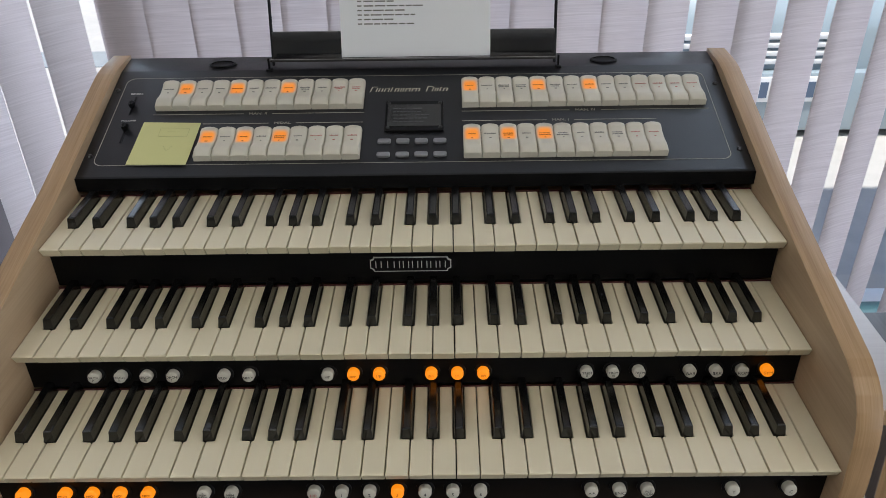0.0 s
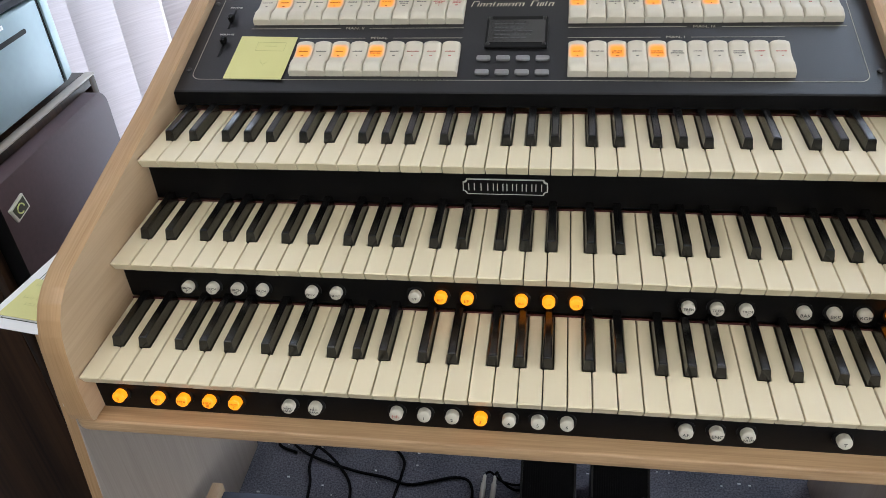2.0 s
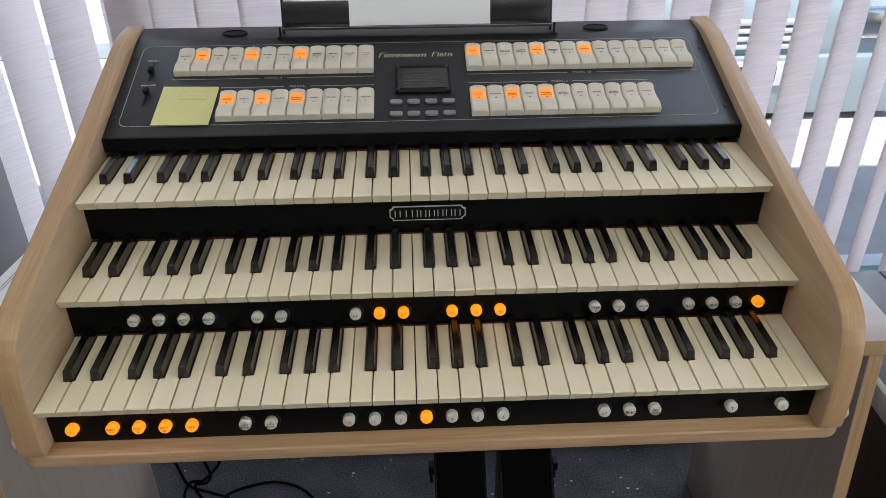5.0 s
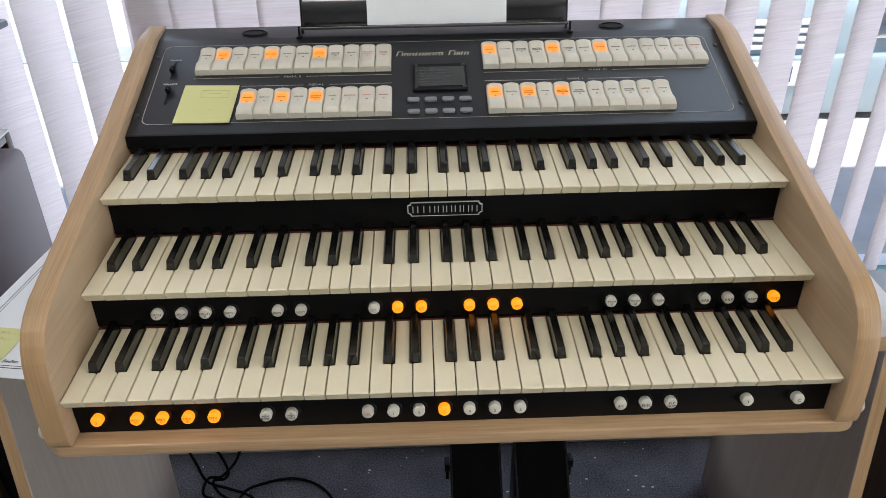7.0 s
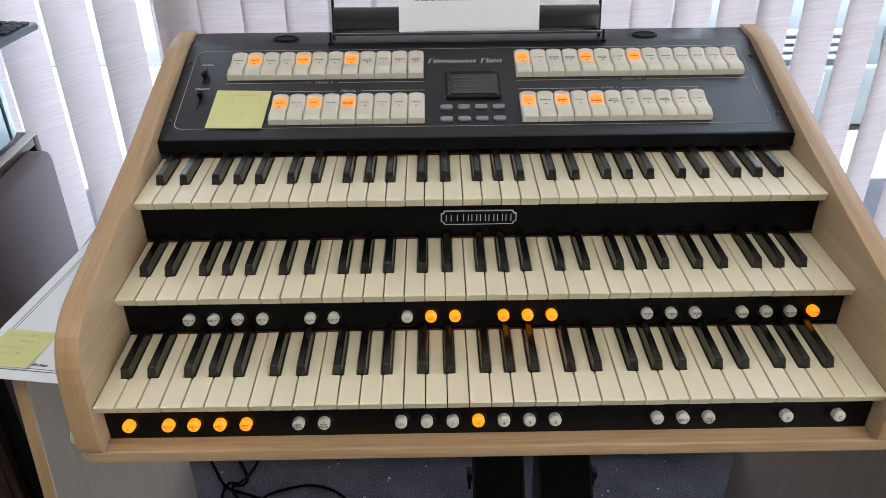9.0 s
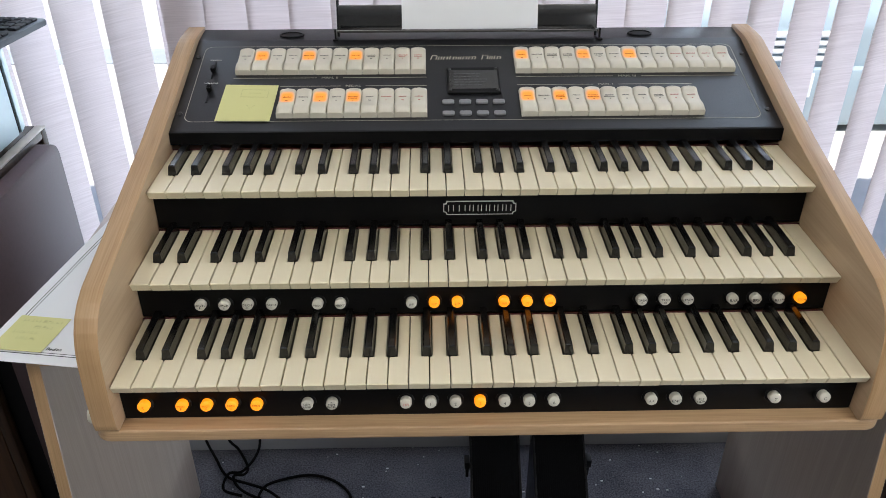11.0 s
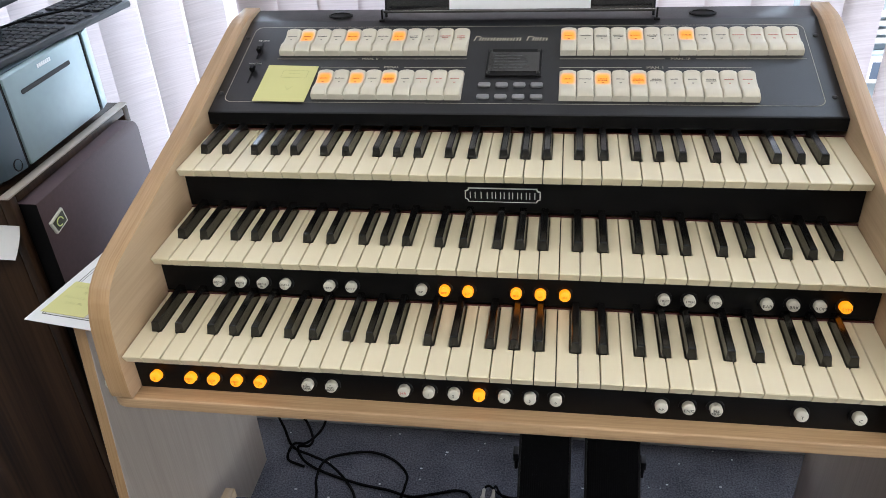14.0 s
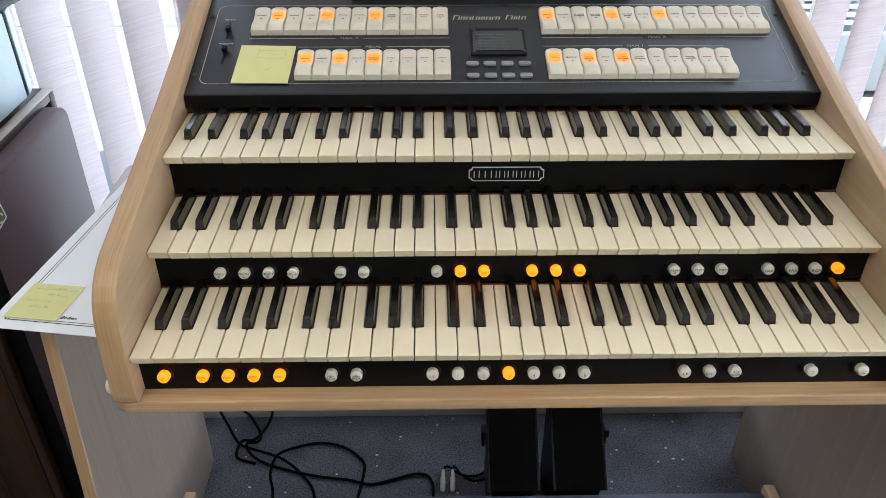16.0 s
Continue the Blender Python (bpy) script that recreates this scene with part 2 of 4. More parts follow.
def blind_material():
    """Woven fabric that lets daylight through, with slubs along the weft."""
    m = bpy.data.materials.new("blind_fabric")
    m.use_nodes = True
    nt = m.node_tree
    out = nt.nodes["Material Output"]
    nt.nodes.remove(nt.nodes["Principled BSDF"])
    tc = nt.nodes.new("ShaderNodeTexCoord")
    oi = nt.nodes.new("ShaderNodeObjectInfo")
    ad = nt.nodes.new("ShaderNodeVectorMath")
    ad.operation = "ADD"
    mul = nt.nodes.new("ShaderNodeMath")
    mul.operation = "MULTIPLY"
    mul.inputs[1].default_value = 30
    nt.links.new(oi.outputs["Random"], mul.inputs[0])
    nt.links.new(tc.outputs["Object"], ad.inputs[0])
    nt.links.new(mul.outputs[0], ad.inputs[1])
    facs = []
    for sc in ((7, 7, 330), (20, 20, 1300)):
        mp = nt.nodes.new("ShaderNodeMapping")
        mp.inputs["Scale"].default_value = sc
        nt.links.new(ad.outputs[0], mp.inputs["Vector"])
        n = nt.nodes.new("ShaderNodeTexNoise")
        n.inputs["Scale"].default_value = 1
        n.inputs["Detail"].default_value = 4
        n.inputs["Distortion"].default_value = 0.2
        nt.links.new(mp.outputs["Vector"], n.inputs["Vector"])
        facs.append(n)
    mx = nt.nodes.new("ShaderNodeMix")
    mx.inputs["Factor"].default_value = 0.4
    nt.links.new(facs[0].outputs["Fac"], mx.inputs["A"])
    nt.links.new(facs[1].outputs["Fac"], mx.inputs["B"])
    ramp = nt.nodes.new("ShaderNodeValToRGB")
    ramp.color_ramp.elements[0].position = 0.33
    ramp.color_ramp.elements[0].color = (0.525, 0.475, 0.475, 1)
    ramp.color_ramp.elements[1].position = 0.66
    ramp.color_ramp.elements[1].color = (0.655, 0.605, 0.605, 1)
    nt.links.new(mx.outputs["Result"], ramp.inputs["Fac"])
    d = nt.nodes.new("ShaderNodeBsdfDiffuse")
    t = nt.nodes.new("ShaderNodeBsdfTranslucent")
    ms = nt.nodes.new("ShaderNodeMixShader")
    ms.inputs[0].default_value = 0.46
    nt.links.new(ramp.outputs["Color"], d.inputs["Color"])
    nt.links.new(ramp.outputs["Color"], t.inputs["Color"])
    nt.links.new(d.outputs[0], ms.inputs[1])
    nt.links.new(t.outputs[0], ms.inputs[2])
    nt.links.new(ms.outputs[0], out.inputs["Surface"])
    return m


blind_fabric = blind_material()


def glass_material(name, tint=(1, 1, 1)):
    m = bpy.data.materials.new(name)
    m.use_nodes = True
    p = m.node_tree.nodes["Principled BSDF"]
    p.inputs["Base Color"].default_value = (*tint, 1)
    p.inputs["Transmission Weight"].default_value = 1.0
    p.inputs["Roughness"].default_value = 0.0
    p.inputs["IOR"].default_value = 1.03
    return m


pane_glass = glass_material("window_glass")

# ---- mesh tools ----
PLACED = {}


def thing(name, place, label, category, group="", kind=""):
    ob = new(name)
    ob.empty_display_size = 0.05
    m = place if isinstance(place, Matrix) else Matrix.Translation(place)
    ob.matrix_basis = m
    PLACED[ob] = m
    return tagged(ob, label, category, group, kind)


def put(name, mesh, parent=None, m=None, label=""):
    """An object of a mesh whose own coordinates, moved by m, are the world's."""
    ob = new(name, mesh)
    m = m or Matrix()
    ob.matrix_basis = m
    PLACED[ob] = m
    if parent:
        ob.parent = parent
        ob.matrix_parent_inverse = PLACED[parent].inverted()
    if label:
        ob["label"] = label
    return ob


def mesh_of(bm, material, name="mesh", smooth=None):
    me = bpy.data.meshes.new(name)
    bmesh.ops.recalc_face_normals(bm, faces=bm.faces[:])
    bm.to_mesh(me)
    bm.free()
    me.materials.append(material)
    if smooth:
        me.polygons.foreach_set("use_smooth", [True] * len(me.polygons))
        me.set_sharp_from_angle(angle=radians(smooth))
    return me


def part(name, bm, material, parent, label="", m=None, smooth=35):
    return put(name, mesh_of(bm, material, name, smooth), parent, m, label)


def bevel(bm, r, seg=2, edges=None):
    if r > 0:
        bmesh.ops.bevel(bm, geom=edges or bm.edges[:], offset=r, segments=seg, profile=0.5, affect="EDGES")
    return bm


def box(x0, x1, y0, y1, z0, z1, r=0.0, seg=2):
    bm = bmesh.new()
    bmesh.ops.create_cube(bm, size=1.0)
    for v in bm.verts:
        v.co = Vector(((x0, x1)[v.co.x > 0], (y0, y1)[v.co.y > 0], (z0, z1)[v.co.z > 0]))
    return bevel(bm, r, seg)


def join(*bms):
    """Several bmeshes in one."""
    out = bms[0]
    for b in bms[1:]:
        me = bpy.data.meshes.new("tmp")
        b.to_mesh(me)
        out.from_mesh(me)
        b.free()
        bpy.data.meshes.remove(me)
    return out


def prism(pts, axis, a, b, r=0.0, seg=2):
    """A polygon pushed along an axis from a to b. The points hold the two other coordinates in order."""
    bm = bmesh.new()

    def at(p, c):
        q = list(p)
        q.insert(axis, c)
        return q
    lo = [bm.verts.new(at(p, a)) for p in pts]
    hi = [bm.verts.new(at(p, b)) for p in pts]
    n = len(pts)
    bm.faces.new(lo)
    bm.faces.new(hi)
    for i in range(n):
        bm.faces.new((lo[i], lo[(i + 1) % n], hi[(i + 1) % n], hi[i]))
    bmesh.ops.recalc_face_normals(bm, faces=bm.faces[:])
    return bevel(bm, r, seg)


def rounded(x0, x1, y0, y1, r, n=5):
    pts = []
    for cx, cy, a0 in ((x1 - r, y1 - r, 0), (x0 + r, y1 - r, 90), (x0 + r, y0 + r, 180), (x1 - r, y0 + r, 270)):
        for i in range(n + 1):
            a = radians(a0 + 90 * i / n)
            pts.append((cx + r * math.cos(a), cy + r * math.sin(a)))
    return pts


def lathe(profile, n=24):
    """A turned form about z from (radius, height) pairs."""
    bm = bmesh.new()
    rings = []
    for rad, h in profile:
        rings.append([bm.verts.new((rad * math.cos(2 * math.pi * i / n), rad * math.sin(2 * math.pi * i / n), h)) for i in range(n)])
    for a, b in zip(rings, rings[1:]):
        for i in range(n):
            bm.faces.new((a[i], a[(i + 1) % n], b[(i + 1) % n], b[i]))
    bm.faces.new(rings[0])
    bm.faces.new(rings[-1])
    return bm


def smooth_line(points, steps=10):
    """Catmull-Rom through the points."""
    p = [Vector(q) for q in points]
    p = [p[0] * 2 - p[1], *p, p[-1] * 2 - p[-2]]
    out = []
    for i in range(1, len(p) - 2):
        for k in range(steps):
            t = k / steps
            out.append(0.5 * ((2 * p[i]) + (p[i + 1] - p[i - 1]) * t + (2 * p[i - 1] - 5 * p[i] + 4 * p[i + 1] - p[i + 2]) * t * t
                              + (3 * p[i] - p[i - 1] - 3 * p[i + 1] + p[i + 2]) * t ** 3))
    out.append(p[-2])
    return out


def tube(points, r, n=8, closed=False):
    bm = bmesh.new()
    rings = []
    m = len(points)
    for i, q in enumerate(points):
        q = Vector(q)
        d = (Vector(points[(i + 1) % m if closed else min(i + 1, m - 1)]) - Vector(points[i - 1 if closed else max(i - 1, 0)])).normalized()
        u = d.cross(Vector((0, 0, 1)))
        if u.length < 1e-3:
            u = d.cross(Vector((0, 1, 0)))
        u.normalize()
        w = d.cross(u)
        rings.append([bm.verts.new(q + r * (math.cos(2 * math.pi * k / n) * u + math.sin(2 * math.pi * k / n) * w)) for k in range(n)])
    pairs = list(zip(rings, rings[1:])) + ([(rings[-1], rings[0])] if closed else [])
    for a, b in pairs:
        for k in range(n):
            bm.faces.new((a[k], a[(k + 1) % n], b[(k + 1) % n], b[k]))
    if not closed:
        bm.faces.new(rings[0])
        bm.faces.new(rings[-1])
    return bm


def lettering(body, size, material, name="lettering", align="CENTER", depth=0.0002, squeeze=1.0, slant=0.0):
    """Built-in letters as a mesh in the plane z = 0."""
    cu = bpy.data.curves.new(name, "FONT")
    cu.body, cu.size, cu.align_x, cu.align_y, cu.extrude, cu.shear = body, size, align, "CENTER", depth, slant
    cu.space_line = 0.85
    cu.resolution_u = 2
    ob = bpy.data.objects.new(name, cu)
    scene.collection.objects.link(ob)
    bpy.context.view_layer.update()
    me = bpy.data.meshes.new_from_object(ob.evaluated_get(bpy.context.evaluated_depsgraph_get()))
    bpy.data.objects.remove(ob)
    me.transform(Matrix.Diagonal((squeeze, 1, 1, 1)))
    me.materials.clear()
    me.materials.append(material)
    return me


def two_tone(ob, axis, edge):
    """Gives the narrow faces of a board the material of its edge band."""
    ob.data.materials.append(edge)
    for pg in ob.data.polygons:
        if abs(pg.normal[axis]) < 0.6:
            pg.material_index = 1
    return ob


def bars(rows, h=0.0003):
    """Flat raised bars: (x0, x1, y0, y1) in the plane z = 0."""
    return join(*[box(a, b, c, d, 0, h) for a, b, c, d in rows])


# ---- the room ----
WALL_Y, SILL_Z, HEAD_Z = 0.79, 0.255, 2.30
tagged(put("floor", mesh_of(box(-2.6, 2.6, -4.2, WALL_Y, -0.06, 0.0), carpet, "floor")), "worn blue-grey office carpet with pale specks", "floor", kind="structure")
tagged(put("ceiling", mesh_of(box(-2.6, 2.6, -4.2, 1.25, 2.6, 2.7), ceiling_paint, "ceiling")), "plain white ceiling", "ceiling", kind="structure")
# slab out of view, added so that its edge ends the pavement's shadow
tagged(put("unseen_roof_slab", mesh_of(box(-4.0, 4.0, -6, 1.3, 2.72, 2.95), asphalt, "roof")), "unseen flat roof slab added to shade the near pavement", "roof", kind="structure")
tagged(put("wall_west", mesh_of(box(-2.7, -2.6, -4.2, 1.25, 0, 2.6), wall_paint, "wall")), "plain painted side wall", "wall", kind="structure")
tagged(put("wall_east", mesh_of(join(box(2.6, 2.7, -4.2, -2.7, 0, 2.6), box(2.6, 2.7, -0.9, 1.25, 0, 2.6), box(2.6, 2.7, -2.7, -0.9, 0, 0.2), box(2.6, 2.7, -2.7, -0.9, 2.2, 2.6)), wall_paint, "wall")), "plain painted side wall", "wall", kind="structure")
tagged(put("wall_south", mesh_of(box(-2.7, 2.7, -4.3, -4.2, 0, 2.6), wall_paint, "wall")), "plain painted wall behind the viewer", "wall", kind="structure")
wn_mesh = join(box(-2.6, 2.6, WALL_Y, 1.2, -0.06, SILL_Z), box(-2.6, 2.6, 1.0, 1.2, HEAD_Z, 2.6),
               box(-2.6, -2.2, 1.0, 1.2, SILL_Z, HEAD_Z), box(2.3, 2.6, 1.0, 1.2, SILL_Z, HEAD_Z))
tagged(put("wall_north", mesh_of(wn_mesh, wall_paint, "wall")), "painted window wall with a low deep sill", "wall", kind="structure")
tagged(put("baseboard", mesh_of(box(-0.755, 0.80, WALL_Y - 0.063, WALL_Y - 0.001, 0, 0.10, 0.004), skirting_paint, "baseboard")), "light grey skirting along the carpet", "skirting", kind="structure")

win = thing("window_1", (0.05, 1.1, SILL_Z), "wide window with slim frames behind blinds", "window", kind="structure")
part("window_frame", join(box(-2.2, 2.3, 1.06, 1.12, SILL_Z, SILL_Z + 0.012, 0.003), box(-2.2, 2.3, 1.06, 1.12, HEAD_Z - 0.05, HEAD_Z, 0.005),
                          *[box(x - 0.025, x + 0.025, 1.06, 1.12, SILL_Z + 0.0125, HEAD_Z - 0.05, 0.005) for x in (-2.17, -1.30, 0.78, 2.27)]), frame_white, win)
part("window_sill", box(-2.2, 2.3, 0.995, 1.05, SILL_Z + 0.002, SILL_Z + 0.022, 0.004), frame_green, win, "dark green lower window bar")
for a, b in ((-2.145, -1.325), (-1.275, 0.755), (0.805, 2.245)):
    pn = part("pane", box(a, b, 1.086, 1.092, SILL_Z + 0.0125, HEAD_Z - 0.05), pane_glass, win, smooth=None)
    pn.visible_shadow = False

# assumed opening out of view, made for the added light from the right
win2 = thing("assumed_window_2", (2.65, -1.8, 0.7), "unseen side window added to light the room from the right", "window", kind="structure")
part("window_frame", join(box(2.62, 2.68, -2.7, -0.9, 0.2, 0.25, 0.004), box(2.62, 2.68, -2.7, -0.9, 2.15, 2.2, 0.004), box(2.62, 2.68, -2.7, -2.65, 0.25, 2.15, 0.004),
                          box(2.62, 2.68, -0.95, -0.9, 0.25, 2.15, 0.004), box(2.62, 2.68, -1.825, -1.775, 0.25, 2.15, 0.004)), frame_white, win2)
for a, b in ((-2.65, -1.825), (-1.775, -0.95)):
    pn = part("pane", box(2.646, 2.652, a, b, 0.25, 2.15), pane_glass, win2, smooth=None)
    pn.visible_shadow = False

# vertical blinds: the wide one, and the one of the next bay whose slats stand open
BLIND_Y, PITCH, BAY = 0.90, 0.0824, 0.0965


def slat_mesh():
    bm = bmesh.new()
    n, w, sag = 6, 0.0875, 0.004
    cols = []
    for i in range(n + 1):
        u = -1 + 2 * i / n
        cols.append([bm.verts.new((u * w / 2, sag * (1 - u * u) + dy, z)) for dy in (0, 0.0006) for z in (0.325, 2.2)])
    for a, b in zip(cols, cols[1:]):
        bm.faces.new((a[0], b[0], b[1], a[1]))
        bm.faces.new((a[2], a[3], b[3], b[2]))
        bm.faces.new((a[0], a[2], b[2], b[0]))
        bm.faces.new((a[1], b[1], b[3], a[3]))
    for c in (cols[0], cols[-1]):
        bm.faces.new((c[0], c[1], c[3], c[2]))
    return mesh_of(bm, blind_fabric, "slat", 60)


slat = slat_mesh()
rs = random.Random(5)
blind = thing("vertical_blind", (0.7, BLIND_Y, HEAD_Z), "pale pinkish woven vertical blind, slats part open", "blind", "window blinds")
part("headrail", box(-0.585, 2.1, BLIND_Y - 0.02, BLIND_Y + 0.02, 2.22, 2.26, 0.003), frame_white, blind)
for i in range(11):
    put("slat", slat, blind, pose(-0.542 + i * PITCH, BLIND_Y, 0, 0, 0, 5 + rs.uniform(-1.5, 1.5)))
OPEN_SLATS = [(0.364, 10), (0.443, 20), (0.5305, 15), (0.6025, 23), (0.6925, 18), (0.7765, 20)] + [(0.8595, 26)] + [(0.942 + i * PITCH, 35 + rs.uniform(-2, 2)) for i in range(14)]
for x, turn in OPEN_SLATS:
    put("slat", slat, blind, pose(x, BLIND_Y, 0, 0, 0, turn))
blind_2 = thing("vertical_blind", (-1.2, BLIND_Y, HEAD_Z), "pale woven vertical blind with slats turned open", "blind", "window blinds")
part("headrail", box(-1.9, -0.59, BLIND_Y - 0.025, BLIND_Y + 0.015, 2.22, 2.26, 0.003), frame_white, blind_2)
put("slat", slat, blind_2, pose(-0.560, 0.935, 0, 0, 0, 10))
for i in range(13):
    put("slat", slat, blind_2, pose(-0.656 - i * BAY, 0.89, 0, 0, 0, 52 + rs.uniform(-1.5, 1.5)))

# glowing panels assumed on the unseen ceiling, one under each overhead lamp
for n, (x, y) in enumerate(((-0.9, -0.9), (1.1, -0.9), (0.1, -2.6))):
    lamp = thing("assumed_ceiling_light", (x, y, 2.6), "unseen flat ceiling light panel, assumed for the room's light", "ceiling light", "ceiling lights")
    part("frame", join(box(x - 0.63, x + 0.63, y - 0.33, y - 0.31, 2.56, 2.6), box(x - 0.63, x + 0.63, y + 0.31, y + 0.33, 2.56, 2.6),
                       box(x - 0.63, x - 0.61, y - 0.31, y + 0.31, 2.56, 2.6), box(x + 0.61, x + 0.63, y - 0.31, y + 0.31, 2.56, 2.6)), frame_white, lamp)
    part("diffuser", box(x - 0.605, x + 0.605, y - 0.305, y + 0.305, 2.57, 2.59), lamp_face, lamp)

# outside
tagged(put("ground", mesh_of(box(-400, 400, 1.2, 500, -0.3, -0.12), pavement_mat, "ground")), "pale concrete forecourt outside", "ground", kind="structure")
tagged(put("pavement", mesh_of(box(-30, 30, 1.2, 2.87, -0.12, -0.02, 0.01), pavement_mat, "pavement")), "pale concrete pavement in sun", "pavement", kind="structure")

# flat strips stand in for the grey-green bands between the slats
tagged(put("road", mesh_of(box(1.35, 40, 3.0, 3.43, -0.1198, -0.112), brick_mat, "road")), "flat grey-green strip laid on the forecourt as a stand-in band", "road", kind="structure")
for y0, y1 in ((4.05, 4.34),):
    tagged(put("stand_in_band", mesh_of(box(-30, 30, y0, y1, -0.1198, -0.115), brick_mat, "marking")), "flat grey-green stand-in band laid on the forecourt", "road marking", kind="structure")

# parked car, of which slivers show between the slats
car_paint = mat("blue_grey_car_paint", (0.27, 0.335, 0.38), 0.3, vary=0.05, scale=8, coat=0.6)
car = thing("parked_car", (1.38, 4.8, -0.12), "blue-grey parked car outside the window", "car")
CAR_SIDE = [(2.78, 0.0), (2.72, 0.28), (2.74, 0.48), (2.82, 0.58), (3.65, 0.76), (4.35, 1.22), (6.0, 1.24), (6.8, 0.84), (6.88, 0.42), (6.82, 0.0)]
part("body", prism(CAR_SIDE, 0, 0.51, 2.25, 0.04, 3), car_paint, car)
part("bumper", box(0.55, 2.21, 2.685, 2.76, 0.01, 0.28, 0.02), car_paint, car)
part("grille", join(*[box(1.03, 1.73, 2.705, 2.74, 0.31 + k * 0.035, 0.33 + k * 0.035, 0.003) for k in range(4)]), van_white, car, "pale grille bars")
for x in (0.73, 2.03):
    part("headlight", prism(rounded(x - 0.15, x + 0.15, 0.35, 0.48, 0.05, 4), 1, 2.70, 2.76, 0.01, 2), chrome, car, "bright headlight")
plate_2 = part("number_plate", box(1.12, 1.64, 2.67, 2.684, 0.155, 0.265, 0.003), van_white, car)
part("plate_print", join(*[box(1.17 + k * 0.066, 1.205 + k * 0.066, 2.6685, 2.6698, 0.175, 0.245) for k in range(7)]), plate_ink, plate_2, "plain dark bars", smooth=None)
part("windscreen", prism([(3.70, 0.795), (4.34, 1.22), (4.32, 1.235), (3.68, 0.81)], 0, 0.65, 2.11), van_glass, car)
for x in (0.53, 2.05):
    for y in (3.45, 6.1):
        part("wheel", prism([(y + 0.31 * math.cos(k * math.pi / 12), 0.19 + 0.31 * math.sin(k * math.pi / 12)) for k in range(24)], 0, x - 0.03, x + 0.20, 0.02, 2), black_plastic, car, "black tyre")

# ---- organ console ----
console = thing("organ_console", (0, 0.3, 0.752), "three-manual electronic organ console with oak cheeks and black panel", "organ")
MANUALS = ((0.0, 0.835), (0.109, 0.898), (0.2185, 0.9635))
WK = 0.0235
CHEEK = [(-0.001, 0.7722), (-0.005, 0.776), (-0.0065, 0.784), (-0.006, 0.82), (-0.001, 0.868), (0.003, 0.886), (0.010, 0.902), (0.020, 0.915), (0.034, 0.925), (0.052, 0.933),
         (0.16, 0.9585), (0.30, 0.9930), (0.50, 1.0508), (0.519, 1.0563), (0.531, 1.0592), (0.543, 1.0612), (0.556, 1.0622), (0.602, 1.0630), (0.602, 0.7722)]
for s in (-1, 1):
    ck = part("cheek", prism(CHEEK, 0, s * 0.4235, s * 0.4495, 0.0012, 2), oak_y, console, "oak laminate end cheek with rounded front")
    two_tone(ck, 0, oak_edge)
    dowel = lathe([(0.0105, 0), (0.0105, 0.007), (0.0085, 0.0095), (0.001, 0.0102)], 20)
    part("cap", dowel, cap_white, ck, "white plastic cap", pose(s * 0.4496, 0.012, 0.786, 0, s * 90, 0))
part("base_board", prism(rounded(-0.458, 0.458, -0.002, 0.612, 0.022, 6), 2, 0.7550, 0.7720, 0.0026, 3), oak_front, console, "oak base board with light front edge")
part("back_panel", box(-0.4232, 0.4232, 0.582, 0.594, 0.7722, 1.050), oak_x, console)

# keys
BLACK = {0: (1, -0.0030), 1: (2, 0.0030), 3: (4, -0.0035), 4: (5, 0.0), 5: (6, 0.0035)}
HEAD, TAIL, BW = 0.047, 0.128, 0.0112


def white_mesh(note, top=False):
    gap = 0.0006
    cut = BW / 2 + 0.0009
    left = right = 0.0
    if not top:
        for b, (edge, off) in BLACK.items():
            if edge == note:
                left = max(0.0, off + cut)
            if edge == note + 1:
                right = max(0.0, cut - off)
    x0, x1 = gap, WK - gap
    a, b = max(x0, left), min(x1, WK - right)
    if left == 0:
        a = x0
    if right == 0:
        b = x1
    bm = bmesh.new()
    out = [(x0, 0.0), (x1, 0.0), (x1, HEAD), (b, HEAD + 0.0005), (b, TAIL), (a, TAIL), (a, HEAD + 0.0005), (x0, HEAD)]
    ledge = 0.0012
    inner = [(x + (ledge * 0.5 if x in (x0, a) else -ledge * 0.5), y + (0.0009 if y == 0 else 0)) for x, y in out]
    rim = [bm.verts.new((x, y, -0.0010)) for x, y in out]
    top_ring = [bm.verts.new((x, y, 0)) for x, y in inner]
    low = [bm.verts.new((x, y + (0.0055 if y == 0 else 0), -0.0121)) for x, y in out]
    n = len(out)
    bm.faces.new(top_ring)
    bm.faces.new(low)
    for r1, r2 in ((top_ring, rim), (rim, low)):
        for i in range(n):
            bm.faces.new((r1[i], r1[(i + 1) % n], r2[(i + 1) % n], r2[i]))
    return mesh_of(bm, ivory, "white_key")


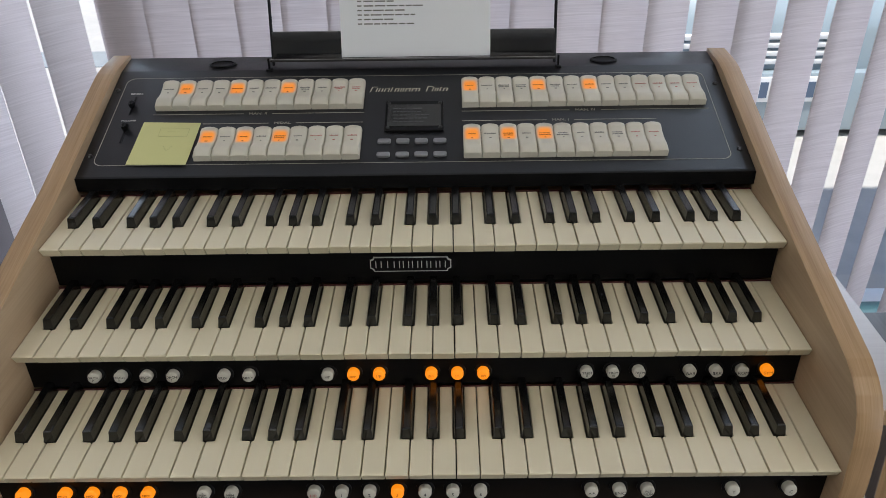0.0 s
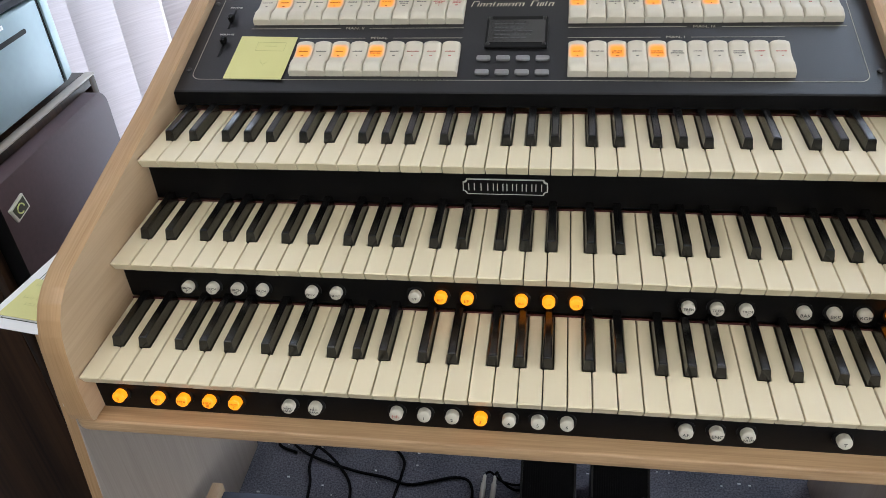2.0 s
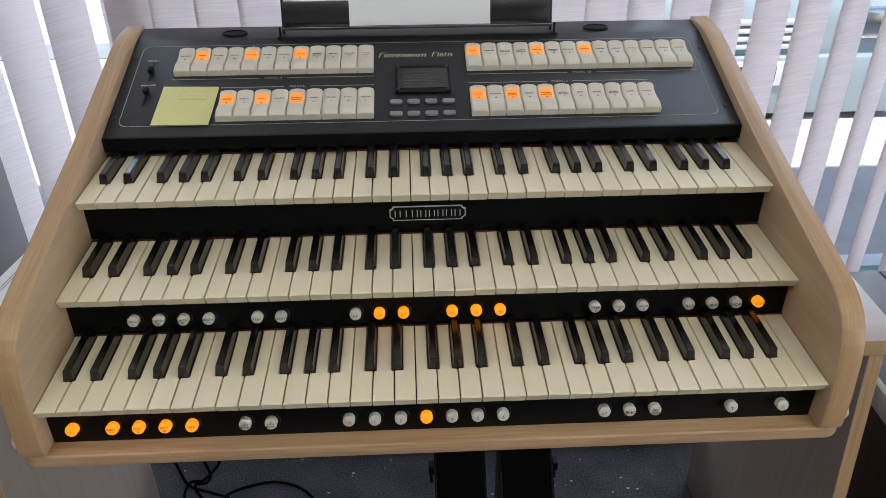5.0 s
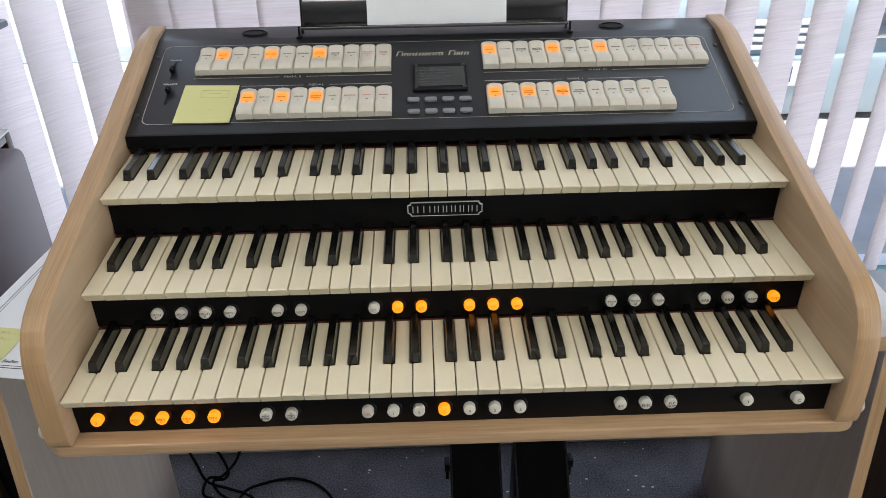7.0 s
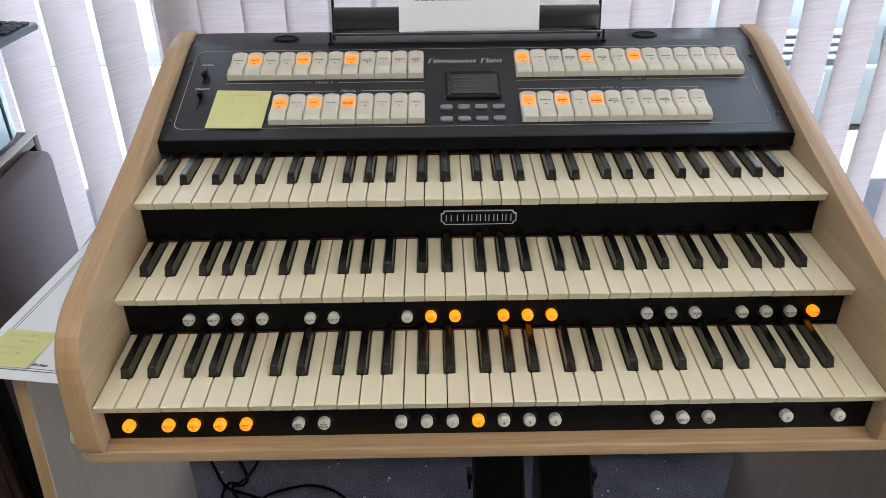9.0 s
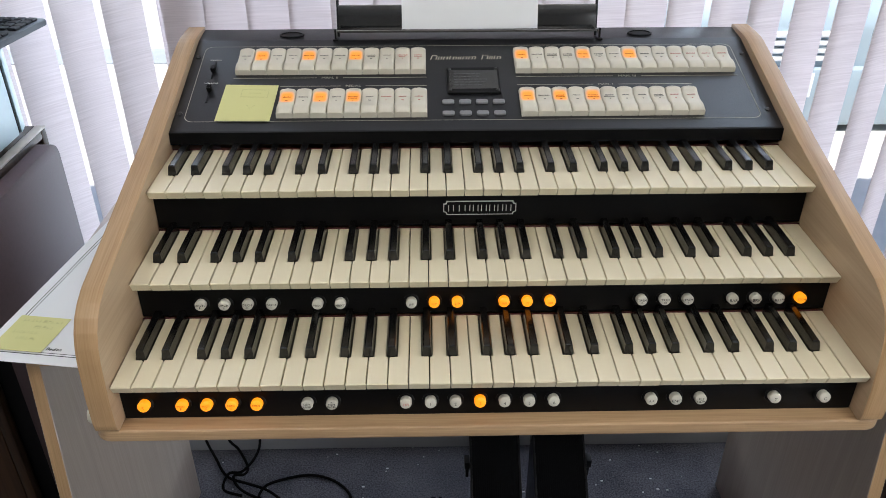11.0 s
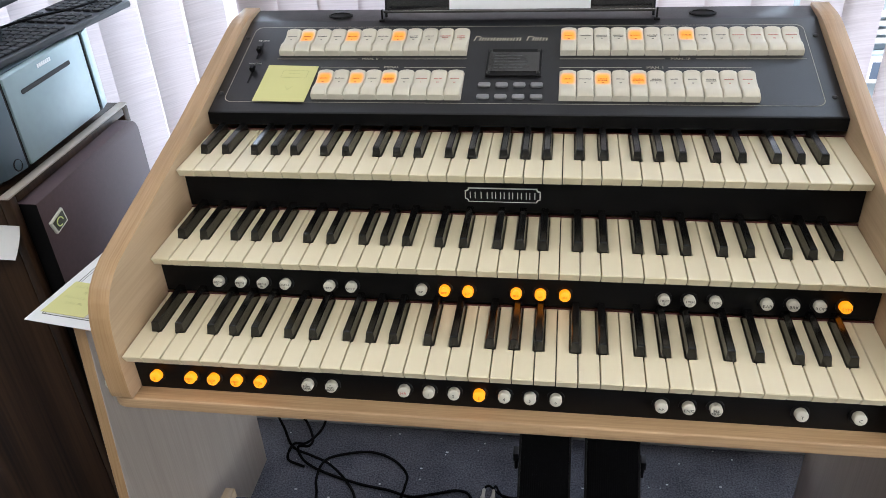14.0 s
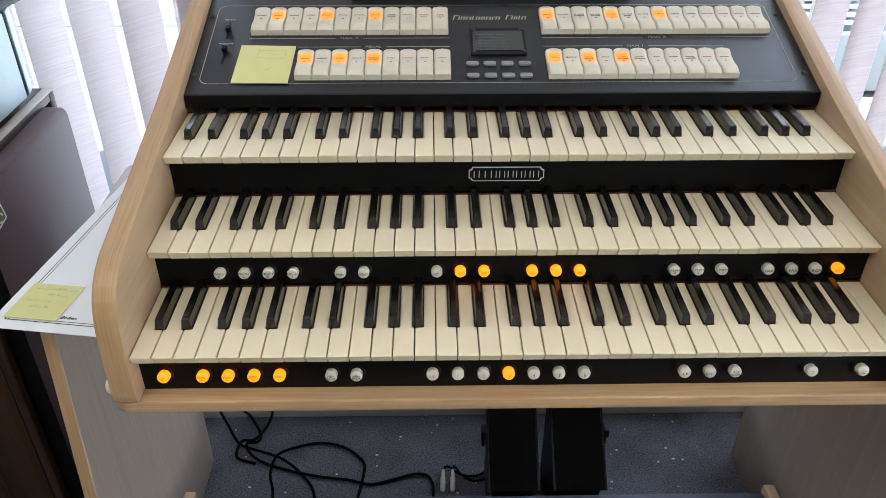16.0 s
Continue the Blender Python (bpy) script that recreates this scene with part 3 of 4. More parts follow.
def black_mesh(tail):
    bm = bmesh.new()
    h, w0, w1 = 0.0128, BW / 2, 0.0037
    ring0 = [(-w0, HEAD + 0.0012), (w0, HEAD + 0.0012), (w0, tail), (-w0, tail)]
    ring1 = [(-w1 - 0.0006, HEAD + 0.0031), (w1 + 0.0006, HEAD + 0.0031), (w1 + 0.0006, tail), (-w1 - 0.0006, tail)]
    ring2 = [(-w1 + 0.0006, HEAD + 0.0046), (w1 - 0.0006, HEAD + 0.0046), (w1 - 0.0006, tail), (-w1 + 0.0006, tail)]
    rows = [[bm.verts.new((x, y, z)) for x, y in r] for r, z in ((ring0, -0.009), (ring0, 0.0005), (ring1, h - 0.0009), (ring2, h))]
    for a, b in zip(rows, rows[1:]):
        for i in range(4):
            bm.faces.new((a[i], a[(i + 1) % 4], b[(i + 1) % 4], b[i]))
    bm.faces.new(rows[-1])
    bm.faces.new(rows[0])
    me = mesh_of(bm, ebony, "black_key")
    return me


whites = [white_mesh(n) for n in range(7)] + [white_mesh(0, True)]
black_keys = [black_mesh(0.1268), black_mesh(0.1215)]
rk = random.Random(3)
for k, (ky, kz) in enumerate(MANUALS):
    rail_top = kz - 0.0125
    low = 0.7722 if k == 0 else MANUALS[k - 1][1] + 0.0035
    face_y = ky + 0.019
    manual = part("manual", box(-0.4232, 0.4232, face_y, face_y + 0.012, low, rail_top, 0.0008), black_rail, console, "black key slip under an ivory manual")
    part("key_bed", box(-0.4232, 0.4232, face_y + 0.0125, ky + TAIL + 0.012, kz - 0.020, kz - 0.012), black_rail, manual)
    part("felt_strip", box(-0.4230, 0.4230, ky + 0.1265, ky + 0.1275, kz + 0.0003, kz + 0.0020), red_felt, manual, "thin dark red felt")
    for i in range(36):
        me = whites[7] if i == 35 else whites[i % 7]
        put("white_key", me, manual, Matrix.Translation((-0.423 + i * WK, ky, kz + rk.uniform(-0.00025, 0.00025))))
    for i in range(35):
        if i % 7 in BLACK:
            edge, off = BLACK[i % 7]
            put("black_key", black_keys[k == 2], manual, Matrix.Translation((-0.423 + (i + 1) * WK + off, ky, kz)))

# sloping control panel, local axes: x across, y up the slope, z out of it
SLOPE = math.atan(0.30)
PANEL = Matrix.Translation((0, 0.36, 0.9970)) @ Matrix.Rotation(SLOPE, 4, "X")
UP = math.sqrt(1 + 0.30 ** 2)


def on_panel(x, y, h=0.0, turn=0.0):
    return PANEL @ Matrix.Translation((x, (y - 0.36) * UP, h)) @ Matrix.Rotation(radians(turn), 4, "Z")


panel = part("control_panel", prism([(0.3422, 0.9732), (0.3422, 0.9910), (0.3434, 0.99206), (0.5530, 1.0549), (0.5975, 1.0598), (0.5975, 0.9732)], 0, -0.4230, 0.4230, 0.0012, 2),
             black_panel, console, "charcoal control panel with thin pale outline")
part("front_lip", box(-0.4230, 0.4230, 0.3404, 0.3419, 0.9735, 0.9912, 0.0004, 1), black_rail, panel, "black front lip")


def outline_frame():
    pts = rounded(-0.408, 0.400, (0.3625 - 0.36) * UP, (0.5365 - 0.36) * UP, 0.012, 6)
    bm = bmesh.new()
    n = len(pts)
    cx, cy = -0.004, 0.09
    ring = []
    for x, y in pts:
        d = Vector((x - cx, y - cy))
        o = Vector((0.0009 * (1 if d.x > 0 else -1), 0.0009 * (1 if d.y > 0 else -1)))
        ring.append((bm.verts.new((x, y, 0.0004)), bm.verts.new((x - o.x, y - o.y, 0.0004))))
    for i in range(n):
        a, b = ring[i], ring[(i + 1) % n]
        bm.faces.new((a[0], b[0], b[1], a[1]))
    return mesh_of(bm, label_print, "outline")


put("printed_outline", outline_frame(), panel, PANEL)


def rule(x0, x1, y, label, lx, gap):
    pieces = [(x0, lx - gap, -0.0004, 0.0004), (lx + gap, x1, -0.0004, 0.0004)]
    put("printed_rule", mesh_of(bars(pieces), label_print), panel, on_panel(0, y, 0.0001))
    put("lettering", lettering(label, 0.0062, label_print, squeeze=1.25), panel, on_panel(lx, y, 0.0003))


rule(-0.354, -0.070, 0.4588, "MAN. II", -0.2126, 0.019)
rule(-0.283, -0.070, 0.4395, "PEDAL", -0.1773, 0.018)
rule(0.0615, 0.392, 0.4588, "MAN. III", 0.2266, 0.021)
rule(0.0615, 0.318, 0.4395, "MAN. I", 0.1913, 0.018)
put("lettering", lettering("REVERB", 0.0043, print_white, squeeze=1.2), panel, on_panel(-0.387, 0.5025, 0.0003))
put("lettering", lettering("VOLUME", 0.0043, print_white, squeeze=1.2), panel, on_panel(-0.3846, 0.4475, 0.0003))

# product name as plain gold strokes
def stroke(bm, x, w, y0, y1, lean):
    v = [bm.verts.new((x + lean * y0, y0, 0)), bm.verts.new((x + w + lean * y0, y0, 0)), bm.verts.new((x + w + lean * y1, y1, 0)), bm.verts.new((x + lean * y1, y1, 0))]
    bm.faces.new(v)


nm_bm = bmesh.new()
xx = -0.060
for wdt, tall in ((0.0095, 1), (0.0062, 0), (0.0072, 0), (0.0040, .5), (0.0062, 0), (0.0052, 0), (0.0072, 0), (0.0112, 0), (-1, 0), (0.0098, 1), (0.0052, 0), (0.0032, .5), (0.0066, 0)):
    if wdt < 0:
        xx += 0.0065
        continue
    top = 0.0028 + 0.0042 * tall
    stroke(nm_bm, xx, 0.0014, -0.0045, top, 0.25)
    if wdt > 0.005:
        stroke(nm_bm, xx + wdt - 0.0022, 0.0014, -0.0045, top - (0.003 if tall else 0), 0.25)
        stroke(nm_bm, xx + 0.0018, wdt - 0.0042, top - 0.0013, top - 0.0002, 0.25)
    if wdt > 0.01:
        stroke(nm_bm, xx + wdt / 2 - 0.0006, 0.0013, -0.0045, top - 0.0014, 0.25)
    xx += wdt + 0.0012
put("name_mark", mesh_of(nm_bm, gold_print), panel, on_panel(0, 0.505, 0.0005) @ Matrix.Scale(1.06, 4, (1, 0, 0)), "pale gold slanted name mark")

# stop tabs
TL, TW = 0.0605, 0.0227
TAB_PROFILE = [(0.0, -0.003), (0.0006, 0.0088), (0.0020, 0.0103), (0.0120, 0.0118), (0.0165, 0.0110), (0.0250, 0.0079), (0.0350, 0.0062), (0.0445, 0.0064),
               (0.0495, 0.0082), (0.0550, 0.0092), (0.0585, 0.0078), (TL, 0.0035), (TL, -0.003)]


def tab_height(sl, u):
    """Height of a tab at a place along it and across it (u from -1 to 1)."""
    for (s0, h0), (s1, h1) in zip(TAB_PROFILE, TAB_PROFILE[1:]):
        if s0 <= sl <= s1 and s1 > s0:
            h = h0 + (h1 - h0) * (sl - s0) / (s1 - s0)
            break
    return h * (1 - 0.05 * u * u - 0.22 * max(0, abs(u) - 0.88) / 0.12)


def tab_mesh(material):
    bm2 = bmesh.new()
    rings = []
    for u in (-1, -0.94, -0.85, -0.5, 0, 0.5, 0.85, 0.94, 1):
        ring = []
        for sl, h in TAB_PROFILE:
            s2 = sl - (0.0036 * u * u if sl > 0.052 else 0.0)
            ring.append(bm2.verts.new((u * TW / 2, s2, tab_height(sl, u) if h > 0 else h)))
        rings.append(ring)
    m = len(TAB_PROFILE)
    for a, b in zip(rings, rings[1:]):
        for j in range(m):
            bm2.faces.new((a[j], a[(j + 1) % m], b[(j + 1) % m], b[j]))
    bm2.faces.new(rings[0])
    bm2.faces.new(rings[-1])
    return mesh_of(bm2, material, "stop_tab", 40)


def make_lit_soft(m, cx, cy, rx, ry):
    nt = m.node_tree
    p = nt.nodes["Principled BSDF"]
    tc = nt.nodes.new("ShaderNodeTexCoord")
    mp = nt.nodes.new("ShaderNodeMapping")
    mp.inputs["Location"].default_value = (-cx / rx, -cy / ry, 0)
    mp.inputs["Scale"].default_value = (1 / rx, 1 / ry, 0)
    nt.links.new(tc.outputs["Object"], mp.inputs["Vector"])
    mul = nt.nodes.new("ShaderNodeVectorMath")
    mul.operation = "MULTIPLY"
    nt.links.new(mp.outputs[0], mul.inputs[0])
    nt.links.new(mp.outputs[0], mul.inputs[1])
    sq = nt.nodes.new("ShaderNodeVectorMath")
    sq.operation = "LENGTH"
    nt.links.new(mul.outputs[0], sq.inputs[0])
    rng = nt.nodes.new("ShaderNodeMapRange")
    rng.interpolation_type = "SMOOTHSTEP"
    rng.inputs["From Min"].default_value = 1.0
    rng.inputs["From Max"].default_value = 0.22
    nt.links.new(sq.outputs["Value"], rng.inputs["Value"])
    glow = nt.nodes.new("ShaderNodeMath")
    glow.operation = "MULTIPLY"
    glow.inputs[1].default_value = 0.42
    nt.links.new(rng.outputs["Result"], glow.inputs[0])
    nt.links.new(glow.outputs[0], p.inputs["Emission Strength"])
    mix = nt.nodes.new("ShaderNodeMix")
    mix.data_type = "RGBA"
    mix.inputs["A"].default_value = (0.56, 0.53, 0.44, 1)
    mix.inputs["B"].default_value = (0.50, 0.17, 0.015, 1)
    nt.links.new(rng.outputs["Result"], mix.inputs["Factor"])
    nt.links.new(mix.outputs["Result"], p.inputs["Base Color"])


make_lit_soft(lit_tab, 0.0, 0.0385, 0.0120, 0.0138)
tab, glowing_tab = tab_mesh(tab_white), tab_mesh(lit_tab)


def text_bars(seed, material):
    r = random.Random(seed)
    rows = []
    lines = r.choice((1, 1, 1, 2))
    for j in range(lines):
        w = r.uniform(0.0050, 0.0082)
        y0 = 0.0392 - 0.0034 * j
        x = -w
        while x < w - 0.0008:
            d = min(w, x + r.uniform(0.0009, 0.0019))
            rows.append((x, d - 0.0004, y0, y0 + r.choice((0.0011, 0.0011, 0.0016))))
            x = d
    w = r.uniform(0.0006, 0.0018)
    rows.append((-w, w, 0.0302, 0.0314))
    bm2 = join(*[box(a, b, c, d, tab_height((c + d) / 2, 0) - 0.0002, tab_height((c + d) / 2, 0) + 0.00055) for a, b, c, d in rows])
    return mesh_of(bm2, material, "lettering")


ROWS_OF_TABS = (("MAN II", -0.3525, 0.4661, 12, (1, 4, 7), (10, 11)), ("PEDAL", -0.2805, 0.3691, 9, (0, 2, 4), (6, 7, 8)),
                ("MAN III", 0.0615, 0.4661, 14, (0, 4, 7), (10, 11, 12, 13)), ("MAN I", 0.0618, 0.3691, 11, (0, 2, 4), (9, 10)))
seed = 0
for nm, x0, y0, count, lit, red in ROWS_OF_TABS:
    for i in range(count):
        seed += 1
        m = on_panel(x0 + 0.0117 + i * 0.02345, y0)
        tb = put("stop_tab", glowing_tab if i in lit else tab, console, m, "cream rocker tab" + (" lit orange" if i in lit else ""))
        put("lettering", text_bars(seed, lit_ink if i in lit else red_ink if i in red else ink), tb, m)

# display, small buttons, sliders, screws
plate = part("display", prism(rounded(-0.0410, 0.0370, -0.0305, 0.0305, 0.002, 3), 2, 0.0, 0.004, 0.0006, 1), black_plastic, console, "dark glossy display with screws", on_panel(0, 0.4470, 0.0002))
part("window", box(-0.0375, 0.0335, -0.0225, 0.0225, 0.0041, 0.0046), lcd_glass, plate, "", on_panel(0, 0.4470, 0.0002))
lcd_text = []
rl = random.Random(12)
for j in range(5):
    x = -0.030
    while x < rl.uniform(0.004, 0.026):
        d = x + rl.uniform(0.0025, 0.007)
        lcd_text.append((x, d, 0.0125 - j * 0.0068, 0.0147 - j * 0.0068))
        x = d + 0.0016
part("display_text", bars(lcd_text, 0.0001), lcd_ink, plate, "dim unlit text lines", on_panel(0, 0.4470, 0.0002) @ Matrix.Translation((0, 0, 0.00465)), smooth=None)
for x in (-0.0365, 0.0325):
    for y in (-0.0255, 0.0255):
        part("screw", lathe([(0.0024, 0.004), (0.0024, 0.0055), (0.0014, 0.0063)], 12), steel, plate, "", on_panel(x, 0.4470, 0.0002) @ Matrix.Translation((0, y, 0)))
small = mesh_of(prism(rounded(-0.0085, 0.0085, -0.0042, 0.0042, 0.0028, 4), 2, 0, 0.0036, 0.0009, 2), grey_button, "small_button", 40)
for y in (0.3998, 0.3752):
    for i in range(4):
        put("small_button", small, console, on_panel(-0.0400 + i * 0.0240, y, 0.0002), "grey oblong button")
for x, y0, y1, yk in ((-0.3860, 0.4588, 0.4964, 0.4760), (-0.3835, 0.4041, 0.4409, 0.4310)):
    sl = part("slider", box(-0.0012, 0.0012, (y0 - yk) * UP, (y1 - yk) * UP, 0.0001, 0.0007), black_plastic, console, "black fader", on_panel(x, yk, 0.0002))
    part("knob", prism(rounded(-0.0036, 0.0036, -0.0052, 0.0052, 0.003, 4), 2, 0.0008, 0.0085, 0.0015, 2), black_plastic, sl, "", on_panel(x, yk, 0.0002))
for x in (-0.4155, 0.4125):
    for y in (0.3800, 0.5100):
        part("panel_screw", lathe([(0.0036, 0), (0.0036, 0.0012), (0.0022, 0.0024), (0.0006, 0.0026)], 14), steel, console, "", on_panel(x, y, 0.0002))
TOPSLOPE = math.atan2(0.00375, 0.039)
for x in (-0.2810, 0.2670):
    g = lathe([(0.0195, 0.0), (0.0195, 0.0014), (0.0165, 0.0022), (0.0155, 0.0006), (0.001, 0.0004)], 32)
    bmesh.ops.scale(g, vec=(1, 0.58, 1), verts=g.verts[:])
    part("grommet", g, black_plastic, console, "black oval cable grommet", Matrix.Translation((x, 0.5700, 1.0574)) @ Matrix.Rotation(TOPSLOPE, 4, "X"))

# thumb pistons
CAP = mesh_of(lathe([(0.0067, 0.0), (0.0067, 0.0088), (0.0064, 0.0097), (0.0055, 0.0103), (0.001, 0.0105)], 28), cap_white, "thumb_piston", 40)
CAP_LIT = mesh_of(lathe([(0.0067, 0.0), (0.0067, 0.0088), (0.0064, 0.0097), (0.0055, 0.0103), (0.001, 0.0105)], 28), lit_cap, "thumb_piston", 40)
COLLAR = mesh_of(lathe([(0.0096, 0.0), (0.0096, 0.0020), (0.0088, 0.0026), (0.0080, 0.0024)], 28), black_plastic, "collar", 40)


def piston(x, y, z, body, lit=False, material=None):
    m = pose(x, y, z - 0.0026, 90 - 14, 0, 0)
    pb = put("thumb_piston", CAP_LIT if lit else CAP, console, m, "round button lit orange" if lit else "round off-white button")
    put("collar", COLLAR, pb, m, "black collar")
    lines = body.split("\n")
    size = 0.0033 if len(lines) > 2 else 0.0038 if len(lines) > 1 or max(map(len, lines)) > 3 else 0.0049
    put("lettering", lettering(body, size, material or (lit_ink if lit else dark_ink), depth=0.0001, squeeze=1.15), pb, m @ Matrix.Translation((0, -0.0012 if len(lines) < 3 else 0.0004, 0.0109)))


LOW = (("S", -0.396, 1), ("MIDI\nP", -0.353, 1), ("MIDI\nII", -0.325, 1), ("MIDI\nIII", -0.2965, 1), ("MIDI\nI", -0.268, 1), ("-\nMEM\nBANK", -0.2105, 0),
       ("+\nMEM\nBANK", -0.1825, 0), ("HR", -0.098, 0), ("1", -0.0697, 0), ("2", -0.0413, 0), ("3", -0.013, 1), ("4", 0.0150, 0), ("5", 0.0433, 0), ("6", 0.0715, 0),
       ("A.P.", 0.1840, 0), ("ENC", 0.2124, 0), ("PLE\nNUM", 0.2408, 0), ("T", 0.3270, 0), ("C", 0.3845, 0))
for body, x, on in LOW:
    piston(x, MANUALS[0][0] + 0.0190, 0.7975, body, bool(on), red_ink if body == "HR" else None)
HIGH = (("ORCH\nP", -0.3480, 0), ("ORCH\nII", -0.3193, 0), ("ORCH\nIII", -0.2910, 0), ("ORCH\nI", -0.2620, 0), ("PREV", -0.2060, 0), ("NEXT", -0.1785, 0), ("II/P", -0.0920, 0),
        ("III/P", -0.0640, 1), ("I/P", -0.0358, 1), ("III/II", 0.0213, 1), ("I/II", 0.0497, 1), ("III/I", 0.0780, 1), ("TREM\nII", 0.1905, 0), ("TREM\nIII", 0.2190, 0),
        ("TREM\nI", 0.2475, 0), ("BAR", 0.3030, 0), ("BRK", 0.3315, 0), ("ROM", 0.3600, 0), ("SYM", 0.3870, 1))
for body, x, on in HIGH:
    piston(x, MANUALS[1][0] + 0.0190, 0.8600, body, bool(on))

# maker's plate as a plain framed mark
def scooped(x, y, r):
    """A plate outline whose corners are cut in by quarter circles."""
    pts = []
    for sx, sy, a0 in ((1, 1, 270), (-1, 1, 0), (-1, -1, 90), (1, -1, 180)):
        for i in range(5):
            a = radians(a0 - 90 * i / 4)
            pts.append((sx * x + r * math.cos(a), sy * y + r * math.sin(a)))
    return pts


vp = part("maker_plate", prism(scooped(0.0475, 0.0100, 0.0042), 2, 0, 0.0012), print_white, console, "pale outlined maker's plate", pose(-0.003, MANUALS[2][0] + 0.0188, 0.9275, 90, 0, 0))
part("plate_field", prism(scooped(0.0463, 0.0088, 0.0042), 2, 0.0012, 0.0016), black_rail, vp, "", pose(-0.003, MANUALS[2][0] + 0.0188, 0.9275, 90, 0, 0))
vm = []
for i, two in enumerate((1, 0, 1, 1, 1, 1, 1, 1)):
    cx = -0.0375 + i * 0.0107
    vm += [(cx - 0.0036, cx - 0.0026, -0.0046, 0.0046), (cx + 0.0026, cx + 0.0036, -0.0046, 0.0046)] if two else [(cx - 0.0005, cx + 0.0005, -0.0046, 0.0046)]
part("plate_mark", bars(vm), print_white, vp, "", pose(-0.003, MANUALS[2][0] + 0.0188, 0.9275, 90, 0, 0) @ Matrix.Translation((0, 0, 0.0017)), smooth=None)

# folding music desk
desk = part("music_desk", join(box(-0.2075, 0.1965, 0, 0.004, 0.0, 0.038, 0.001), box(-0.2075, 0.1965, -0.020, 0.0, -0.003, 0.001, 0.0008)), gloss_black, console,
            "black metal music desk with wire frame", Matrix.Translation((0, 0.568, 1.0655)) @ Matrix.Rotation(radians(-14), 4, "X"))
DM = Matrix.Translation((0, 0.568, 1.0655)) @ Matrix.Rotation(radians(-14), 4, "X")
part("wire_frame", join(tube([(-0.2075, 0.002, -0.012), (-0.2075, 0.002, 0.26)], 0.0022), tube([(0.1965, 0.002, -0.012), (0.1965, 0.002, 0.26)], 0.0022),
                        tube([(-0.2075, 0.002, 0.26), (0.1965, 0.002, 0.26)], 0.0022)), black_plastic, desk, "", DM)
for x in (-0.2105, 0.1995):
    part("hinge", join(box(x - 0.0045, x + 0.0045, 0.546, 0.557, 1.0545, 1.0575, 0.001), box(x - 0.0014, x + 0.0014, 0.549, 0.554, 1.0575, 1.072, 0.0006)), black_plastic, desk, "small black hinge foot")
sheet = thing("song_list_sheet", DM @ Matrix.Translation((-0.004, -0.003, 0)), "white printed list sheet standing on the music desk", "paper")
part("paper", box(-0.108, 0.104, -0.0030, -0.0022, 0.0015, 0.295), paper_white, sheet, "", DM)
rp = random.Random(9)
ln = []
for j in range(34):
    z = 0.046 + j * 0.0061
    ln.append((-0.083, -0.077, z, z + 0.0018))
    x = -0.074
    for w in range(rp.randint(3, 6)):
        d = x + rp.uniform(0.006, 0.016)
        ln.append((x, d, z, z + 0.0018))
        x = d + 0.0018
part("printing", bars(ln), ink, sheet, "", DM @ Matrix.Translation((0, -0.0031, 0)) @ Matrix.Rotation(radians(90), 4, "X"), smooth=None)


def sticky(name, m, w, h, label, marks_seed):
    th = thing(name, m, label, "sticky note")
    bm = bmesh.new()
    n = 6
    rows = []
    for i in range(n + 1):
        v = i / n
        curl = 0.0015 * max(0, 0.45 - v) ** 2 / 0.2
        rows.append([[bm.verts.new((-w / 2 + w * k / 3, h * v, d + 0.0004 + curl * (0.4 + 0.6 * k / 3))) for k in range(4)] for d in (0, 0.0003)])
    for a, b in zip(rows, rows[1:]):
        for d in (0, 1):
            for k in range(3):
                bm.faces.new((a[d][k], a[d][k + 1], b[d][k + 1], b[d][k]))
        for k in (0, 3):
            bm.faces.new((a[0][k], b[0][k], b[1][k], a[1][k]))
    for r in (rows[0], rows[-1]):
        for k in range(3):
            bm.faces.new((r[0][k], r[0][k + 1], r[1][k + 1], r[1][k]))
    part("sheet", bm, note_yellow, th, "", m)
    r = random.Random(marks_seed)
    strokes = []
    if marks_seed == 2:
        for j, (y0, y1) in enumerate(((0.86, 0.86), (0.66, 0.66))):
            strokes.append((-w * 0.16, w * 0.34, h * y0, h * y0 + 0.0005))
        strokes += [(-w * 0.16, -w * 0.16 + 0.0005, h * 0.66, h * 0.86), (w * 0.34, w * 0.34 + 0.0005, h * 0.66, h * 0.86), (-w * 0.02, w * 0.2, h * 0.77, h * 0.77 + 0.0005)]
        strokes += [(w * (0.0 + 0.022 * k), w * (0.022 + 0.022 * k), h * (0.42 - 0.03 * min(k, 6 - k)), h * (0.42 - 0.03 * min(k, 6 - k)) + 0.0006) for k in range(7)]
    else:
        for j in range(4):
            y0 = h * (0.84 - 0.17 * j)
            x = -w * (0.36, 0.05, 0.36, 0.2)[j]
            end = w * (0.42, 0.3, 0.12, 0.14)[j]
            while x < end:
                d = x + r.uniform(0.0025, 0.0055)
                strokes.append((x, x + 0.0006, y0 - r.uniform(0, 0.002), y0 + r.uniform(0.003, 0.006)))
                strokes.append((x, d, y0 + r.uniform(-0.001, 0.004), y0 + 0.0045) if r.random() < 0.25 else (x, d - 0.001, y0, y0 + 0.0006))
                x = d + r.uniform(0.0005, 0.003)
    part("pencil_marks", bars(strokes, 0.0002), pencil, th, "faint pencil marks", m @ Matrix.Translation((0, 0, 0.00075)), smooth=None)
    return th


pencil = mat("faint_pencil", (0.46, 0.45, 0.20), 0.8)
sticky("sticky_note", on_panel(-0.3264, 0.3615, 0.0008, -2), 0.0765, 0.0835, "square yellow sticky note on the control panel", 2)

